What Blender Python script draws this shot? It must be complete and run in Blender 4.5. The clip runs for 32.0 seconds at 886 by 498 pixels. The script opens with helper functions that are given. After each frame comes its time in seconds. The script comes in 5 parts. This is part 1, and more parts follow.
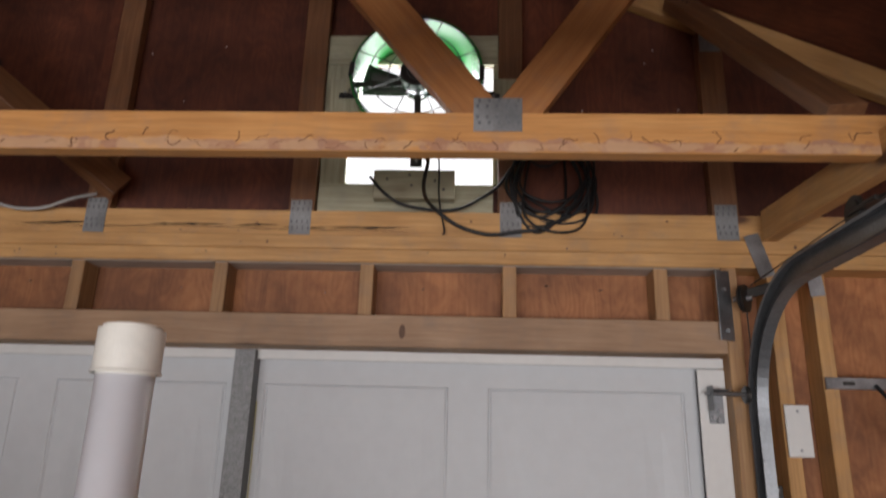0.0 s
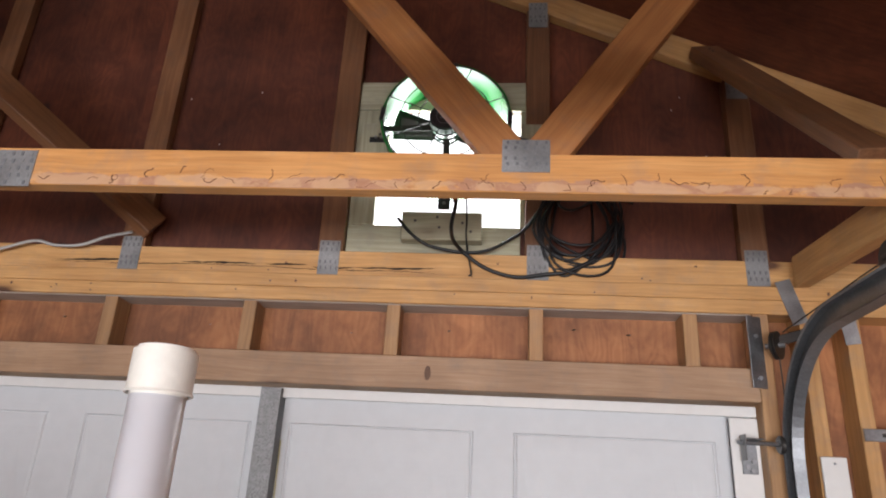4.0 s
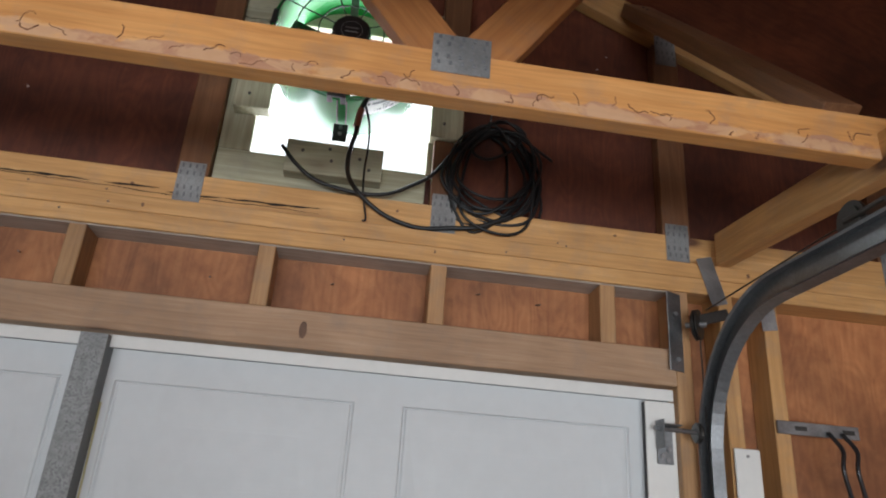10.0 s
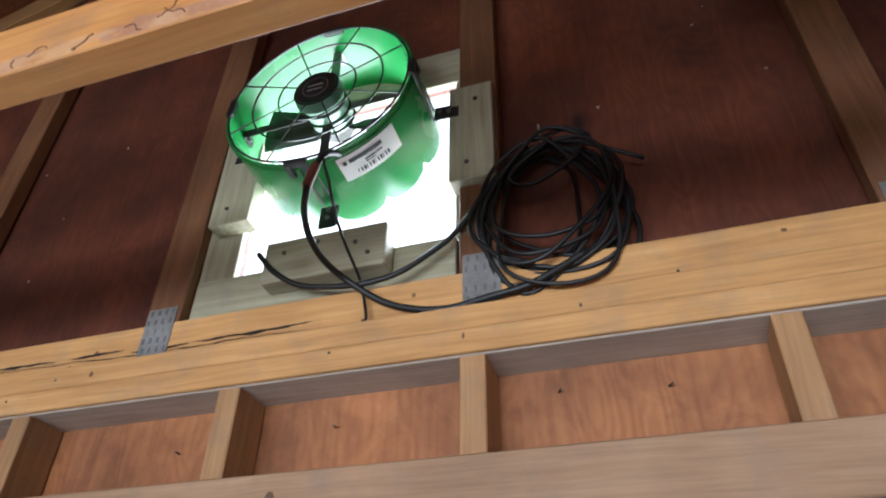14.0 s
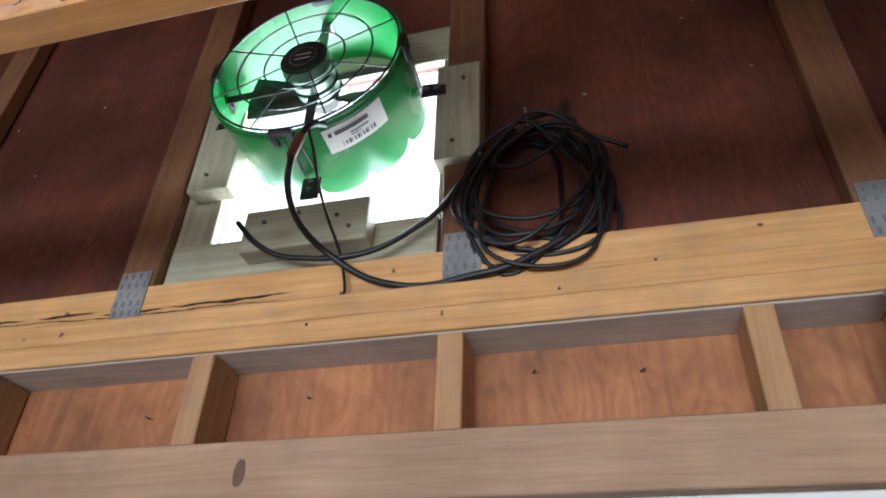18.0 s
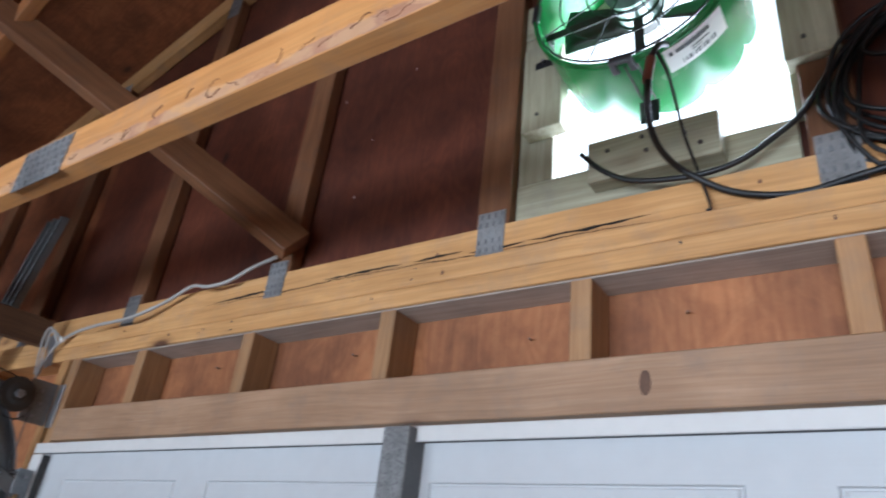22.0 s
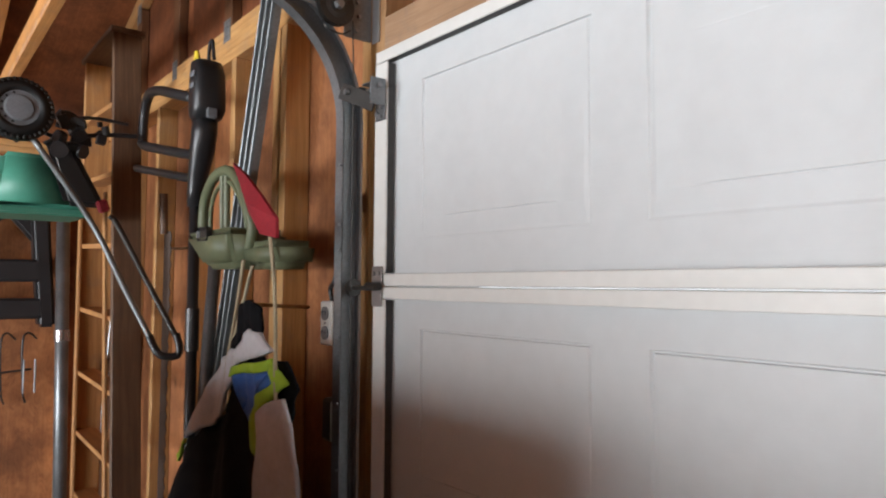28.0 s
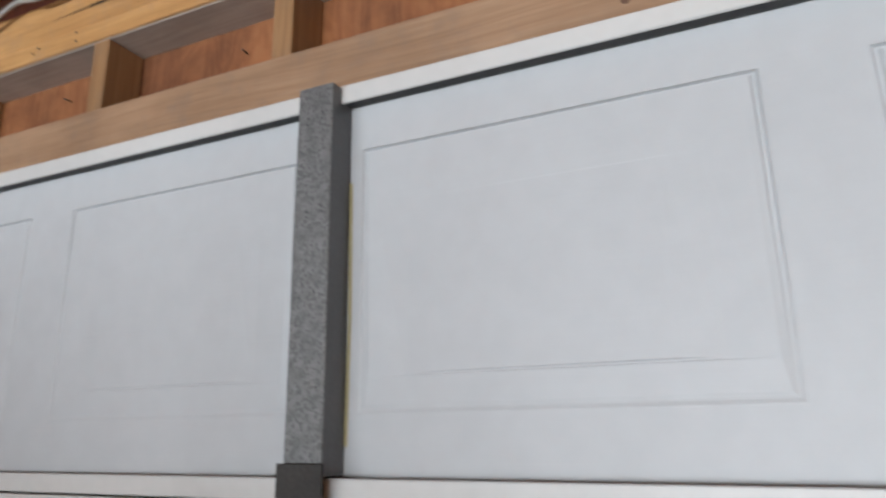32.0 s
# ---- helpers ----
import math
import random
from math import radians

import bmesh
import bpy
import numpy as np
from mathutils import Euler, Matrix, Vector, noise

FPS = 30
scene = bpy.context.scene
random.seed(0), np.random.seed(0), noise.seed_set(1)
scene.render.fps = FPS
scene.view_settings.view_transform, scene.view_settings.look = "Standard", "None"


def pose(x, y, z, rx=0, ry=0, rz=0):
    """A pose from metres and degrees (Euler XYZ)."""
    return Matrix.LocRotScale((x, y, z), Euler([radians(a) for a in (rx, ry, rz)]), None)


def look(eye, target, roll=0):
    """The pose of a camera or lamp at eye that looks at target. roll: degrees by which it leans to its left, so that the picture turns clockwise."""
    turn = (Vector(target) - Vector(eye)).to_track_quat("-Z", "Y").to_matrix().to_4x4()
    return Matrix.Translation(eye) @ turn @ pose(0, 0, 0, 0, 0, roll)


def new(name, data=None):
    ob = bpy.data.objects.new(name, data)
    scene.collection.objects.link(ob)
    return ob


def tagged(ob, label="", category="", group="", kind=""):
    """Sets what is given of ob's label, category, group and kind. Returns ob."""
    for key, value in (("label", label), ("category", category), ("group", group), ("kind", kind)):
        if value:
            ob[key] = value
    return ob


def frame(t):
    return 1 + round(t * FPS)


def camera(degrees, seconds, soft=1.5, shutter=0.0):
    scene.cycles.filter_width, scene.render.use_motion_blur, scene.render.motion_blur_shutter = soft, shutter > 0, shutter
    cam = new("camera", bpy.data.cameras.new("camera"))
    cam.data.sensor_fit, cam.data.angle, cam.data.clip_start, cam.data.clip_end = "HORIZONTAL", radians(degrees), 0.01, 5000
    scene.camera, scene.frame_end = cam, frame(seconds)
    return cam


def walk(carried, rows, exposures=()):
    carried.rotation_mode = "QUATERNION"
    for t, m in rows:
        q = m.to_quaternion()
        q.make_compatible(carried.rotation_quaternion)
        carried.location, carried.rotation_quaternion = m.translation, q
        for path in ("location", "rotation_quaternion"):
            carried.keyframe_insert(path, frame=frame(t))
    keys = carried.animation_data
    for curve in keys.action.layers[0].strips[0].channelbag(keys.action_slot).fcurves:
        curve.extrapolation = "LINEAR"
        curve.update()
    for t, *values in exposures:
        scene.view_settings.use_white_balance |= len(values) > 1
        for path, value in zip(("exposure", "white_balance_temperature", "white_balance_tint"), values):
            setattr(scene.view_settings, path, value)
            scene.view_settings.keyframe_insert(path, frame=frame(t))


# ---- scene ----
cam = camera(66.1, 32.0, soft=2.0, shutter=0.25)
PATH = [
    (0, (0.092, 0.097, 1.893), (0.005, 2.009, 2.472), 1.6),
    (0.5, (0.108, 0.064, 1.92), (-0.002, 1.878, 2.755), 0.5),
    (1, (0.115, 0.052, 1.919), (-0.083, 1.844, 2.784), 0.9),
    (1.5, (0.107, 0.064, 1.923), (-0.131, 1.866, 2.756), 1.2),
    (2, (0.095, 0.09, 1.887), (-0.129, 1.913, 2.678), 1.7),
    (2.5, (0.095, 0.103, 1.886), (-0.123, 1.933, 2.663), 1.9),
    (3, (0.097, 0.102, 1.879), (-0.131, 1.939, 2.636), 2.6),
    (3.5, (0.088, 0.1, 1.868), (-0.115, 1.958, 2.58), 3.0),
    (5.5, (0.096, 0.082, 1.878), (0.023, 1.943, 2.609), 2.7),
    (6, (0.102, 0.08, 1.878), (-0.012, 1.935, 2.618), 2.3),
    (6.5, (0.086, 0.091, 1.84), (-0.108, 1.969, 2.502), 2.8),
    (7, (0.102, 0.096, 1.841), (-0.126, 1.991, 2.438), 3.3),
    (7.5, (0.121, 0.099, 1.865), (-0.09, 1.999, 2.455), 3.6),
    (8, (0.167, 0.119, 1.866), (-0.016, 2.011, 2.488), 3.9),
    (8.5, (0.176, 0.156, 1.861), (0.012, 2.033, 2.534), 4.8),
    (9, (0.103, 0.267, 1.839), (0.088, 2.147, 2.522), 4.1),
    (9.5, (0.049, 0.323, 1.854), (0.201, 2.197, 2.536), 3.4),
    (10, (0.017, 0.431, 1.838), (0.245, 2.272, 2.583), 4.2),
    (10.5, (0.076, 0.666, 1.868), (0.283, 2.477, 2.692), 3.7),
    (11, (0.074, 0.83, 1.913), (0.211, 2.529, 2.96), 2.9),
    (11.5, (0.055, 1.004, 1.922), (0.254, 2.524, 3.205), 0.6),
    (12, (0.125, 1.082, 1.944), (0.268, 2.616, 3.22), -0.8),
    (12.5, (0.21, 1.103, 1.96), (0.122, 2.708, 3.15), -3.4),
    (13, (0.292, 1.009, 1.954), (-0.012, 2.591, 3.14), -2.1),
    (13.5, (0.401, 1.01, 1.957), (-0.052, 2.53, 3.175), -0.5),
    (14, (0.43, 1.08, 1.947), (-0.089, 2.608, 3.129), 1.1),
    (14.5, (0.427, 1.112, 1.941), (-0.096, 2.675, 3.074), 1.8),
    (16.5, (0.403, 1.071, 1.945), (-0.045, 2.662, 3.071), 2.6),
    (17, (0.401, 1.071, 1.942), (-0.067, 2.643, 3.087), 2.6),
    (17.5, (0.409, 1.076, 1.94), (-0.048, 2.653, 3.082), 2.5),
    (18, (0.415, 1.075, 1.941), (-0.032, 2.658, 3.078), 2.3),
    (18.5, (0.411, 1.073, 1.94), (-0.039, 2.654, 3.079), 2.8),
    (19, (0.414, 1.072, 1.941), (-0.045, 2.65, 3.081), 3.2),
    (19.5, (0.412, 1.068, 1.939), (-0.056, 2.64, 3.084), 3.3),
    (20, (0.4, 1.059, 1.933), (-0.069, 2.627, 3.082), 4.1),
    (20.5, (0.374, 1.062, 1.919), (-0.117, 2.641, 3.043), 4.5),
    (21, (0.336, 1.04, 1.913), (-0.261, 2.628, 2.972), 4.7),
    (21.5, (0.307, 1.0, 1.907), (-0.453, 2.554, 2.911), 5.3),
    (22, (0.224, 0.947, 1.889), (-0.837, 2.371, 2.808), 7.0),
    (22.5, (0.181, 0.893, 1.88), (-1.099, 2.178, 2.723), 8.2),
    (23, (0.13, 0.858, 1.832), (-1.297, 2.027, 2.604), 10.6),
    (23.5, (0.023, 0.868, 1.764), (-1.507, 2.02, 2.339), 11.5),
    (24, (-0.16, 0.962, 1.692), (-1.797, 2.068, 2.003), 9.2),
    (24.5, (-0.336, 1.014, 1.651), (-2.075, 1.994, 1.78), 7.3),
    (25, (-0.507, 0.979, 1.607), (-2.208, 2.03, 1.673), 0.3),
    (25.5, (-0.625, 1.001, 1.599), (-2.233, 2.189, 1.551), -2.5),
    (27.5, (-0.543, 1.016, 1.616), (-2.15, 2.204, 1.703), -1.2),
    (28, (-0.416, 1.033, 1.621), (-1.976, 2.28, 1.728), 0.4),
    (28.5, (-0.385, 1.05, 1.653), (-1.873, 2.384, 1.735), 1.5),
    (29, (-0.261, 1.128, 1.713), (-1.737, 2.429, 2.074), 1.6),
    (29.5, (-0.164, 1.205, 1.739), (-1.469, 2.615, 2.295), 0.4),
    (30, (-0.125, 1.235, 1.729), (-1.335, 2.712, 2.324), 0.4),
    (30.5, (-0.087, 1.246, 1.729), (-1.243, 2.744, 2.376), -0.5),
    (31, (-0.065, 1.235, 1.731), (-1.186, 2.752, 2.396), -1.1),
    (31.5, (-0.047, 1.205, 1.727), (-1.131, 2.762, 2.359), -1.1),
    (32, (-0.001, 1.165, 1.697), (-0.804, 2.923, 2.213), -0.8),
]
walk(cam, [(t, look(eye, target, roll)) for t, eye, target, roll in PATH],
     [(0, -1.65, 6700, 16), (0.6, -1.25, 6700, 16), (2, -1.0, 6600, 17), (6, -0.9, 6600, 17), (7.2, -1.3, 6700, 10), (9, -1.35, 6500, 10), (11, -1.2, 6100, 9), (13, -0.85, 5900, 9), (20, -0.8, 5700, 9),
      (22, -0.8, 5500, 9), (23, -0.6, 5600, 10), (24, -0.6, 6300, 10), (25, -0.45, 6500, 10), (27.5, -0.25, 6500, 10), (28, -0.2, 6400, 10), (29, -0.7, 6400, 10), (30, -0.8, 6100, 8), (32, -0.8, 6150, 9)])

# ---- world, sun and daylight through the openings ----
world = bpy.data.worlds.new("sky_world")
scene.world = world
world.use_nodes = True
wn = world.node_tree.nodes
sky = wn.new("ShaderNodeTexSky")
sky.sky_type, sky.sun_disc = "NISHITA", False
sky.sun_elevation, sky.sun_rotation = radians(42), radians(200)
wn["Background"].inputs["Strength"].default_value = 0.15
world.node_tree.links.new(sky.outputs[0], wn["Background"].inputs["Color"])

sun = new("sun", bpy.data.lights.new("sun", "SUN"))
sun.data.energy, sun.data.angle, sun.data.color = 3.0, radians(0.6), (1.0, 0.95, 0.87)
sun.matrix_world = look((0, 0, 20), (6, 14, 4))

# daylight of the open rear doorway
day = new("doorway_daylight", bpy.data.lights.new("doorway_daylight", "AREA"))
day.data.shape, day.data.size, day.data.size_y = "RECTANGLE", 5.2, 1.5
day.data.energy, day.data.color = 900.0, (0.93, 0.97, 1.0)
day.matrix_world = look((-0.85, -3.98, 1.00), (-0.85, 2.0, 1.00))
# daylight of the gable vent
vent_day = new("vent_daylight", bpy.data.lights.new("vent_daylight", "AREA"))
vent_day.data.shape, vent_day.data.size, vent_day.data.size_y = "RECTANGLE", 0.42, 0.39
vent_day.data.energy, vent_day.data.color = 17.0, (0.92, 0.98, 1.0)
vent_day.matrix_world = look((-0.073, 2.06, 2.865), (-0.073, 0.0, 2.865))


# ---- materials ----
def material(name):
    m = bpy.data.materials.new(name)
    m.use_nodes = True
    n = m.node_tree.nodes
    return m, n, m.node_tree.links, n["Principled BSDF"]


def ramp(n, stops):
    r = n.new("ShaderNodeValToRGB")
    e = r.color_ramp.elements
    while len(e) < len(stops):
        e.new(0.5)
    for el, (p, c) in zip(e, stops):
        el.position, el.color = p, (*c, 1)
    return r


def shifted(n, l, scale, random_shift=True):
    """Object coordinates, stretched, moved by the object's random number."""
    tc, mp = n.new("ShaderNodeTexCoord"), n.new("ShaderNodeMapping")
    mp.inputs["Scale"].default_value = scale
    l.new(tc.outputs["Object"], mp.inputs["Vector"])
    if not random_shift:
        return mp.outputs[0]
    info, mul, add = n.new("ShaderNodeObjectInfo"), n.new("ShaderNodeMath"), n.new("ShaderNodeVectorMath")
    mul.operation, mul.inputs[1].default_value = "MULTIPLY", 37.0
    l.new(info.outputs["Random"], mul.inputs[0])
    l.new(mp.outputs[0], add.inputs[0])
    l.new(mul.outputs[0], add.inputs[1])
    return add.outputs[0]


def mixer(n, l, a, b, fac, mode="MIX"):
    m = n.new("ShaderNodeMix")
    m.data_type, m.blend_type = "RGBA", mode
    for sock, v in ((m.inputs[0], fac), (m.inputs[6], a), (m.inputs[7], b)):
        if isinstance(v, (int, float)):
            sock.default_value = v
        elif isinstance(v, tuple):
            sock.default_value = (*v, 1)
        else:
            l.new(v, sock)
    return m.outputs[2]


def bumped(n, l, bsdf, height, strength, dist=0.002):
    b = n.new("ShaderNodeBump")
    b.inputs["Strength"].default_value, b.inputs["Distance"].default_value = strength, dist
    l.new(height, b.inputs["Height"])
    l.new(b.outputs[0], bsdf.inputs["Normal"])


def wood(name, dark, mid, light, knot=(0.09, 0.035, 0.015), rough=0.6, ring=1.0, stain=0.35, vary=0.35, wane=False):
    """Sawn lumber, its grain along the object's own x."""
    m, n, l, b = material(name)
    v = shifted(n, l, (1.0, 1.0, 1.0))
    warp = n.new("ShaderNodeTexNoise")
    warp.inputs["Scale"].default_value, warp.inputs["Detail"].default_value = 2.2, 2
    l.new(v, warp.inputs["Vector"])
    add = n.new("ShaderNodeVectorMath")
    add.operation = "MULTIPLY_ADD"
    add.inputs[1].default_value = (0.0, 0.035, 0.035)
    l.new(warp.outputs["Color"], add.inputs[0])
    l.new(v, add.inputs[2])
    st = n.new("ShaderNodeMapping")
    st.inputs["Scale"].default_value = (1.6, 42 * ring, 42 * ring)
    l.new(add.outputs[0], st.inputs["Vector"])
    g = n.new("ShaderNodeTexNoise")
    g.inputs["Scale"].default_value, g.inputs["Detail"].default_value, g.inputs["Roughness"].default_value = 1.6, 6, 0.62
    l.new(st.outputs[0], g.inputs["Vector"])
    col = ramp(n, [(0.24, dark), (0.5, mid), (0.76, light)])
    l.new(g.outputs["Fac"], col.inputs["Fac"])
    # knots
    ks = n.new("ShaderNodeMapping")
    ks.inputs["Scale"].default_value = (2.3, 5.5, 5.5)
    l.new(v, ks.inputs["Vector"])
    k = n.new("ShaderNodeTexVoronoi")
    k.inputs["Scale"].default_value = 1.0
    l.new(ks.outputs[0], k.inputs["Vector"])
    kr = ramp(n, [(0.05, (1, 1, 1)), (0.10, (0.35, 0.35, 0.35)), (0.17, (0, 0, 0))])
    l.new(k.outputs["Distance"], kr.inputs["Fac"])
    c1 = mixer(n, l, col.outputs[0], knot, kr.outputs[0])
    # broad stains
    s = n.new("ShaderNodeTexNoise")
    s.inputs["Scale"].default_value, s.inputs["Detail"].default_value = 5.0, 4
    l.new(v, s.inputs["Vector"])
    sr = ramp(n, [(0.38, (0.55, 0.5, 0.45)), (0.62, (1, 1, 1))])
    l.new(s.outputs["Fac"], sr.inputs["Fac"])
    c2 = mixer(n, l, c1, sr.outputs[0], stain, "MULTIPLY")
    fm = n.new("ShaderNodeMapping")
    fm.inputs["Scale"].default_value = (7.0, 210.0, 210.0)
    l.new(add.outputs[0], fm.inputs["Vector"])
    fg = n.new("ShaderNodeTexNoise")
    fg.inputs["Scale"].default_value, fg.inputs["Detail"].default_value = 1.0, 3
    l.new(fm.outputs[0], fg.inputs["Vector"])
    fr = ramp(n, [(0.36, (0.62, 0.57, 0.53)), (0.60, (1.06, 1.05, 1.04))])
    l.new(fg.outputs["Fac"], fr.inputs["Fac"])
    c2 = mixer(n, l, c2, fr.outputs[0], 0.30, "MULTIPLY")
    wn_ = n.new("ShaderNodeTexNoise")
    wn_.inputs["Scale"].default_value, wn_.inputs["Detail"].default_value, wn_.inputs["Roughness"].default_value = 13.0, 6, 0.7
    l.new(v, wn_.inputs["Vector"])
    wr2 = ramp(n, [(0.50, (0, 0, 0)), (0.72, (0.42, 0.42, 0.42))])
    l.new(wn_.outputs["Fac"], wr2.inputs["Fac"])
    c2 = mixer(n, l, c2, tuple(0.62 * (c * 0.5 + 0.5 * sum(mid) / 3) for c in mid), wr2.outputs[0])
    if wane:
        # bark and chewed hollows along the board's lower edge
        tc, sep = n.new("ShaderNodeTexCoord"), n.new("ShaderNodeSeparateXYZ")
        l.new(tc.outputs["Object"], sep.inputs[0])
        wm = n.new("ShaderNodeMapping")
        wm.inputs["Scale"].default_value = (1.0, 2.0, 1.6)
        l.new(tc.outputs["Object"], wm.inputs["Vector"])
        zr = n.new("ShaderNodeMapRange")
        zr.inputs["From Min"].default_value, zr.inputs["From Max"].default_value = -0.0446, 0.0446
        l.new(sep.outputs["Z"], zr.inputs["Value"])
        band = ramp(n, [(0.0, (0, 0, 0)), (0.03, (0.9, 0.9, 0.9)), (0.20, (1, 1, 1)), (0.44, (0, 0, 0))])
        l.new(zr.outputs[0], band.inputs["Fac"])
        for scale, lo, tone, fac in ((9.0, 0.71, (0.30, 0.17, 0.15), 0.55), (17.0, 0.76, (0.34, 0.15, 0.075), 0.5), (6.0, 0.74, (0.66, 0.42, 0.22), 0.4)):
            wz = n.new("ShaderNodeTexNoise")
            wz.inputs["Scale"].default_value, wz.inputs["Detail"].default_value, wz.inputs["Roughness"].default_value = scale, 5, 0.65
            wz.inputs["Distortion"].default_value = 0.8
            l.new(wm.outputs[0], wz.inputs["Vector"])
            sm = n.new("ShaderNodeMath")
            sm.operation, sm.inputs[1].default_value = "MULTIPLY_ADD", 0.30
            l.new(band.outputs[0], sm.inputs[0])
            l.new(wz.outputs["Fac"], sm.inputs[2])
            wr_ = ramp(n, [(lo, (0, 0, 0)), (lo + 0.06, (fac, fac, fac))])
            l.new(sm.outputs[0], wr_.inputs["Fac"])
            c2 = mixer(n, l, c2, tone, wr_.outputs[0])
    info, hsv, mr = n.new("ShaderNodeObjectInfo"), n.new("ShaderNodeHueSaturation"), n.new("ShaderNodeMapRange")
    mr.inputs["To Min"].default_value, mr.inputs["To Max"].default_value = 1 - vary, 1 + vary * 0.5
    l.new(info.outputs["Random"], mr.inputs["Value"])
    l.new(mr.outputs[0], hsv.inputs["Value"])
    l.new(c2, hsv.inputs["Color"])
    l.new(hsv.outputs[0], b.inputs["Base Color"])
    b.inputs["Roughness"].default_value = rough
    bumped(n, l, b, g.outputs["Fac"], 0.35)
    return m


def plywood(name, dark, mid, light):
    """Rotary-cut veneer: wide flame figure along the object's own x, plugs and dark knots."""
    m, n, l, b = material(name)
    v = shifted(n, l, (1.0, 1.0, 1.0))
    st = n.new("ShaderNodeMapping")
    st.inputs["Scale"].default_value = (1.5, 4.6, 4.6)
    l.new(v, st.inputs["Vector"])
    big = n.new("ShaderNodeTexNoise")
    big.inputs["Scale"].default_value, big.inputs["Detail"].default_value = 1.5, 2.5
    l.new(st.outputs[0], big.inputs["Vector"])
    mul = n.new("ShaderNodeMath")
    mul.operation, mul.inputs[1].default_value = "MULTIPLY", 130.0
    l.new(big.outputs["Fac"], mul.inputs[0])
    sine = n.new("ShaderNodeMath")
    sine.operation = "SINE"
    l.new(mul.outputs[0], sine.inputs[0])
    fine_map = n.new("ShaderNodeMapping")
    fine_map.inputs["Scale"].default_value = (2.5, 130, 130)
    l.new(v, fine_map.inputs["Vector"])
    fine = n.new("ShaderNodeTexNoise")
    fine.inputs["Scale"].default_value, fine.inputs["Detail"].default_value = 0.7, 1.5
    l.new(fine_map.outputs[0], fine.inputs["Vector"])
    soft = n.new("ShaderNodeMath")
    soft.operation, soft.inputs[1].default_value, soft.inputs[2].default_value = "MULTIPLY_ADD", 0.3, 0.35
    l.new(fine.outputs["Fac"], soft.inputs[0])
    mr = n.new("ShaderNodeMath")
    mr.operation, mr.inputs[1].default_value = "MULTIPLY_ADD", 0.05
    l.new(sine.outputs[0], mr.inputs[0])
    l.new(soft.outputs[0], mr.inputs[2])
    col = ramp(n, [(0.30, dark), (0.5, mid), (0.72, light)])
    l.new(mr.outputs[0], col.inputs["Fac"])
    ks = n.new("ShaderNodeMapping")
    ks.inputs["Scale"].default_value = (2.1, 4.0, 4.0)
    l.new(v, ks.inputs["Vector"])
    k = n.new("ShaderNodeTexVoronoi")
    k.inputs["Scale"].default_value = 1.0
    l.new(ks.outputs[0], k.inputs["Vector"])
    kr = ramp(n, [(0.025, (1, 1, 1)), (0.06, (0.3, 0.3, 0.3)), (0.12, (0, 0, 0))])
    l.new(k.outputs["Distance"], kr.inputs["Fac"])
    c1 = mixer(n, l, col.outputs[0], tuple(0.35 * c for c in dark), kr.outputs[0])
    s = n.new("ShaderNodeTexNoise")
    s.inputs["Scale"].default_value, s.inputs["Detail"].default_value, s.inputs["Roughness"].default_value = 2.6, 6, 0.6
    l.new(v, s.inputs["Vector"])
    sr = ramp(n, [(0.38, (0.42, 0.36, 0.35)), (0.62, (1.1, 1.06, 1.05))])
    l.new(s.outputs["Fac"], sr.inputs["Fac"])
    c2 = mixer(n, l, c1, sr.outputs[0], 0.85, "MULTIPLY")
    sm2 = n.new("ShaderNodeTexNoise")
    sm2.inputs["Scale"].default_value, sm2.inputs["Detail"].default_value, sm2.inputs["Roughness"].default_value = 9.0, 7, 0.7
    sm2.inputs["Distortion"].default_value = 0.6
    l.new(v, sm2.inputs["Vector"])
    sr2 = ramp(n, [(0.40, (0.50, 0.42, 0.40)), (0.56, (1.0, 1.0, 1.0)), (0.74, (1.28, 1.24, 1.2))])
    l.new(sm2.outputs["Fac"], sr2.inputs["Fac"])
    c2 = mixer(n, l, c2, sr2.outputs[0], 0.45, "MULTIPLY")
    l.new(c2, b.inputs["Base Color"])
    b.inputs["Roughness"].default_value = 0.62
    bumped(n, l, b, mr.outputs[0], 0.25)
    return m


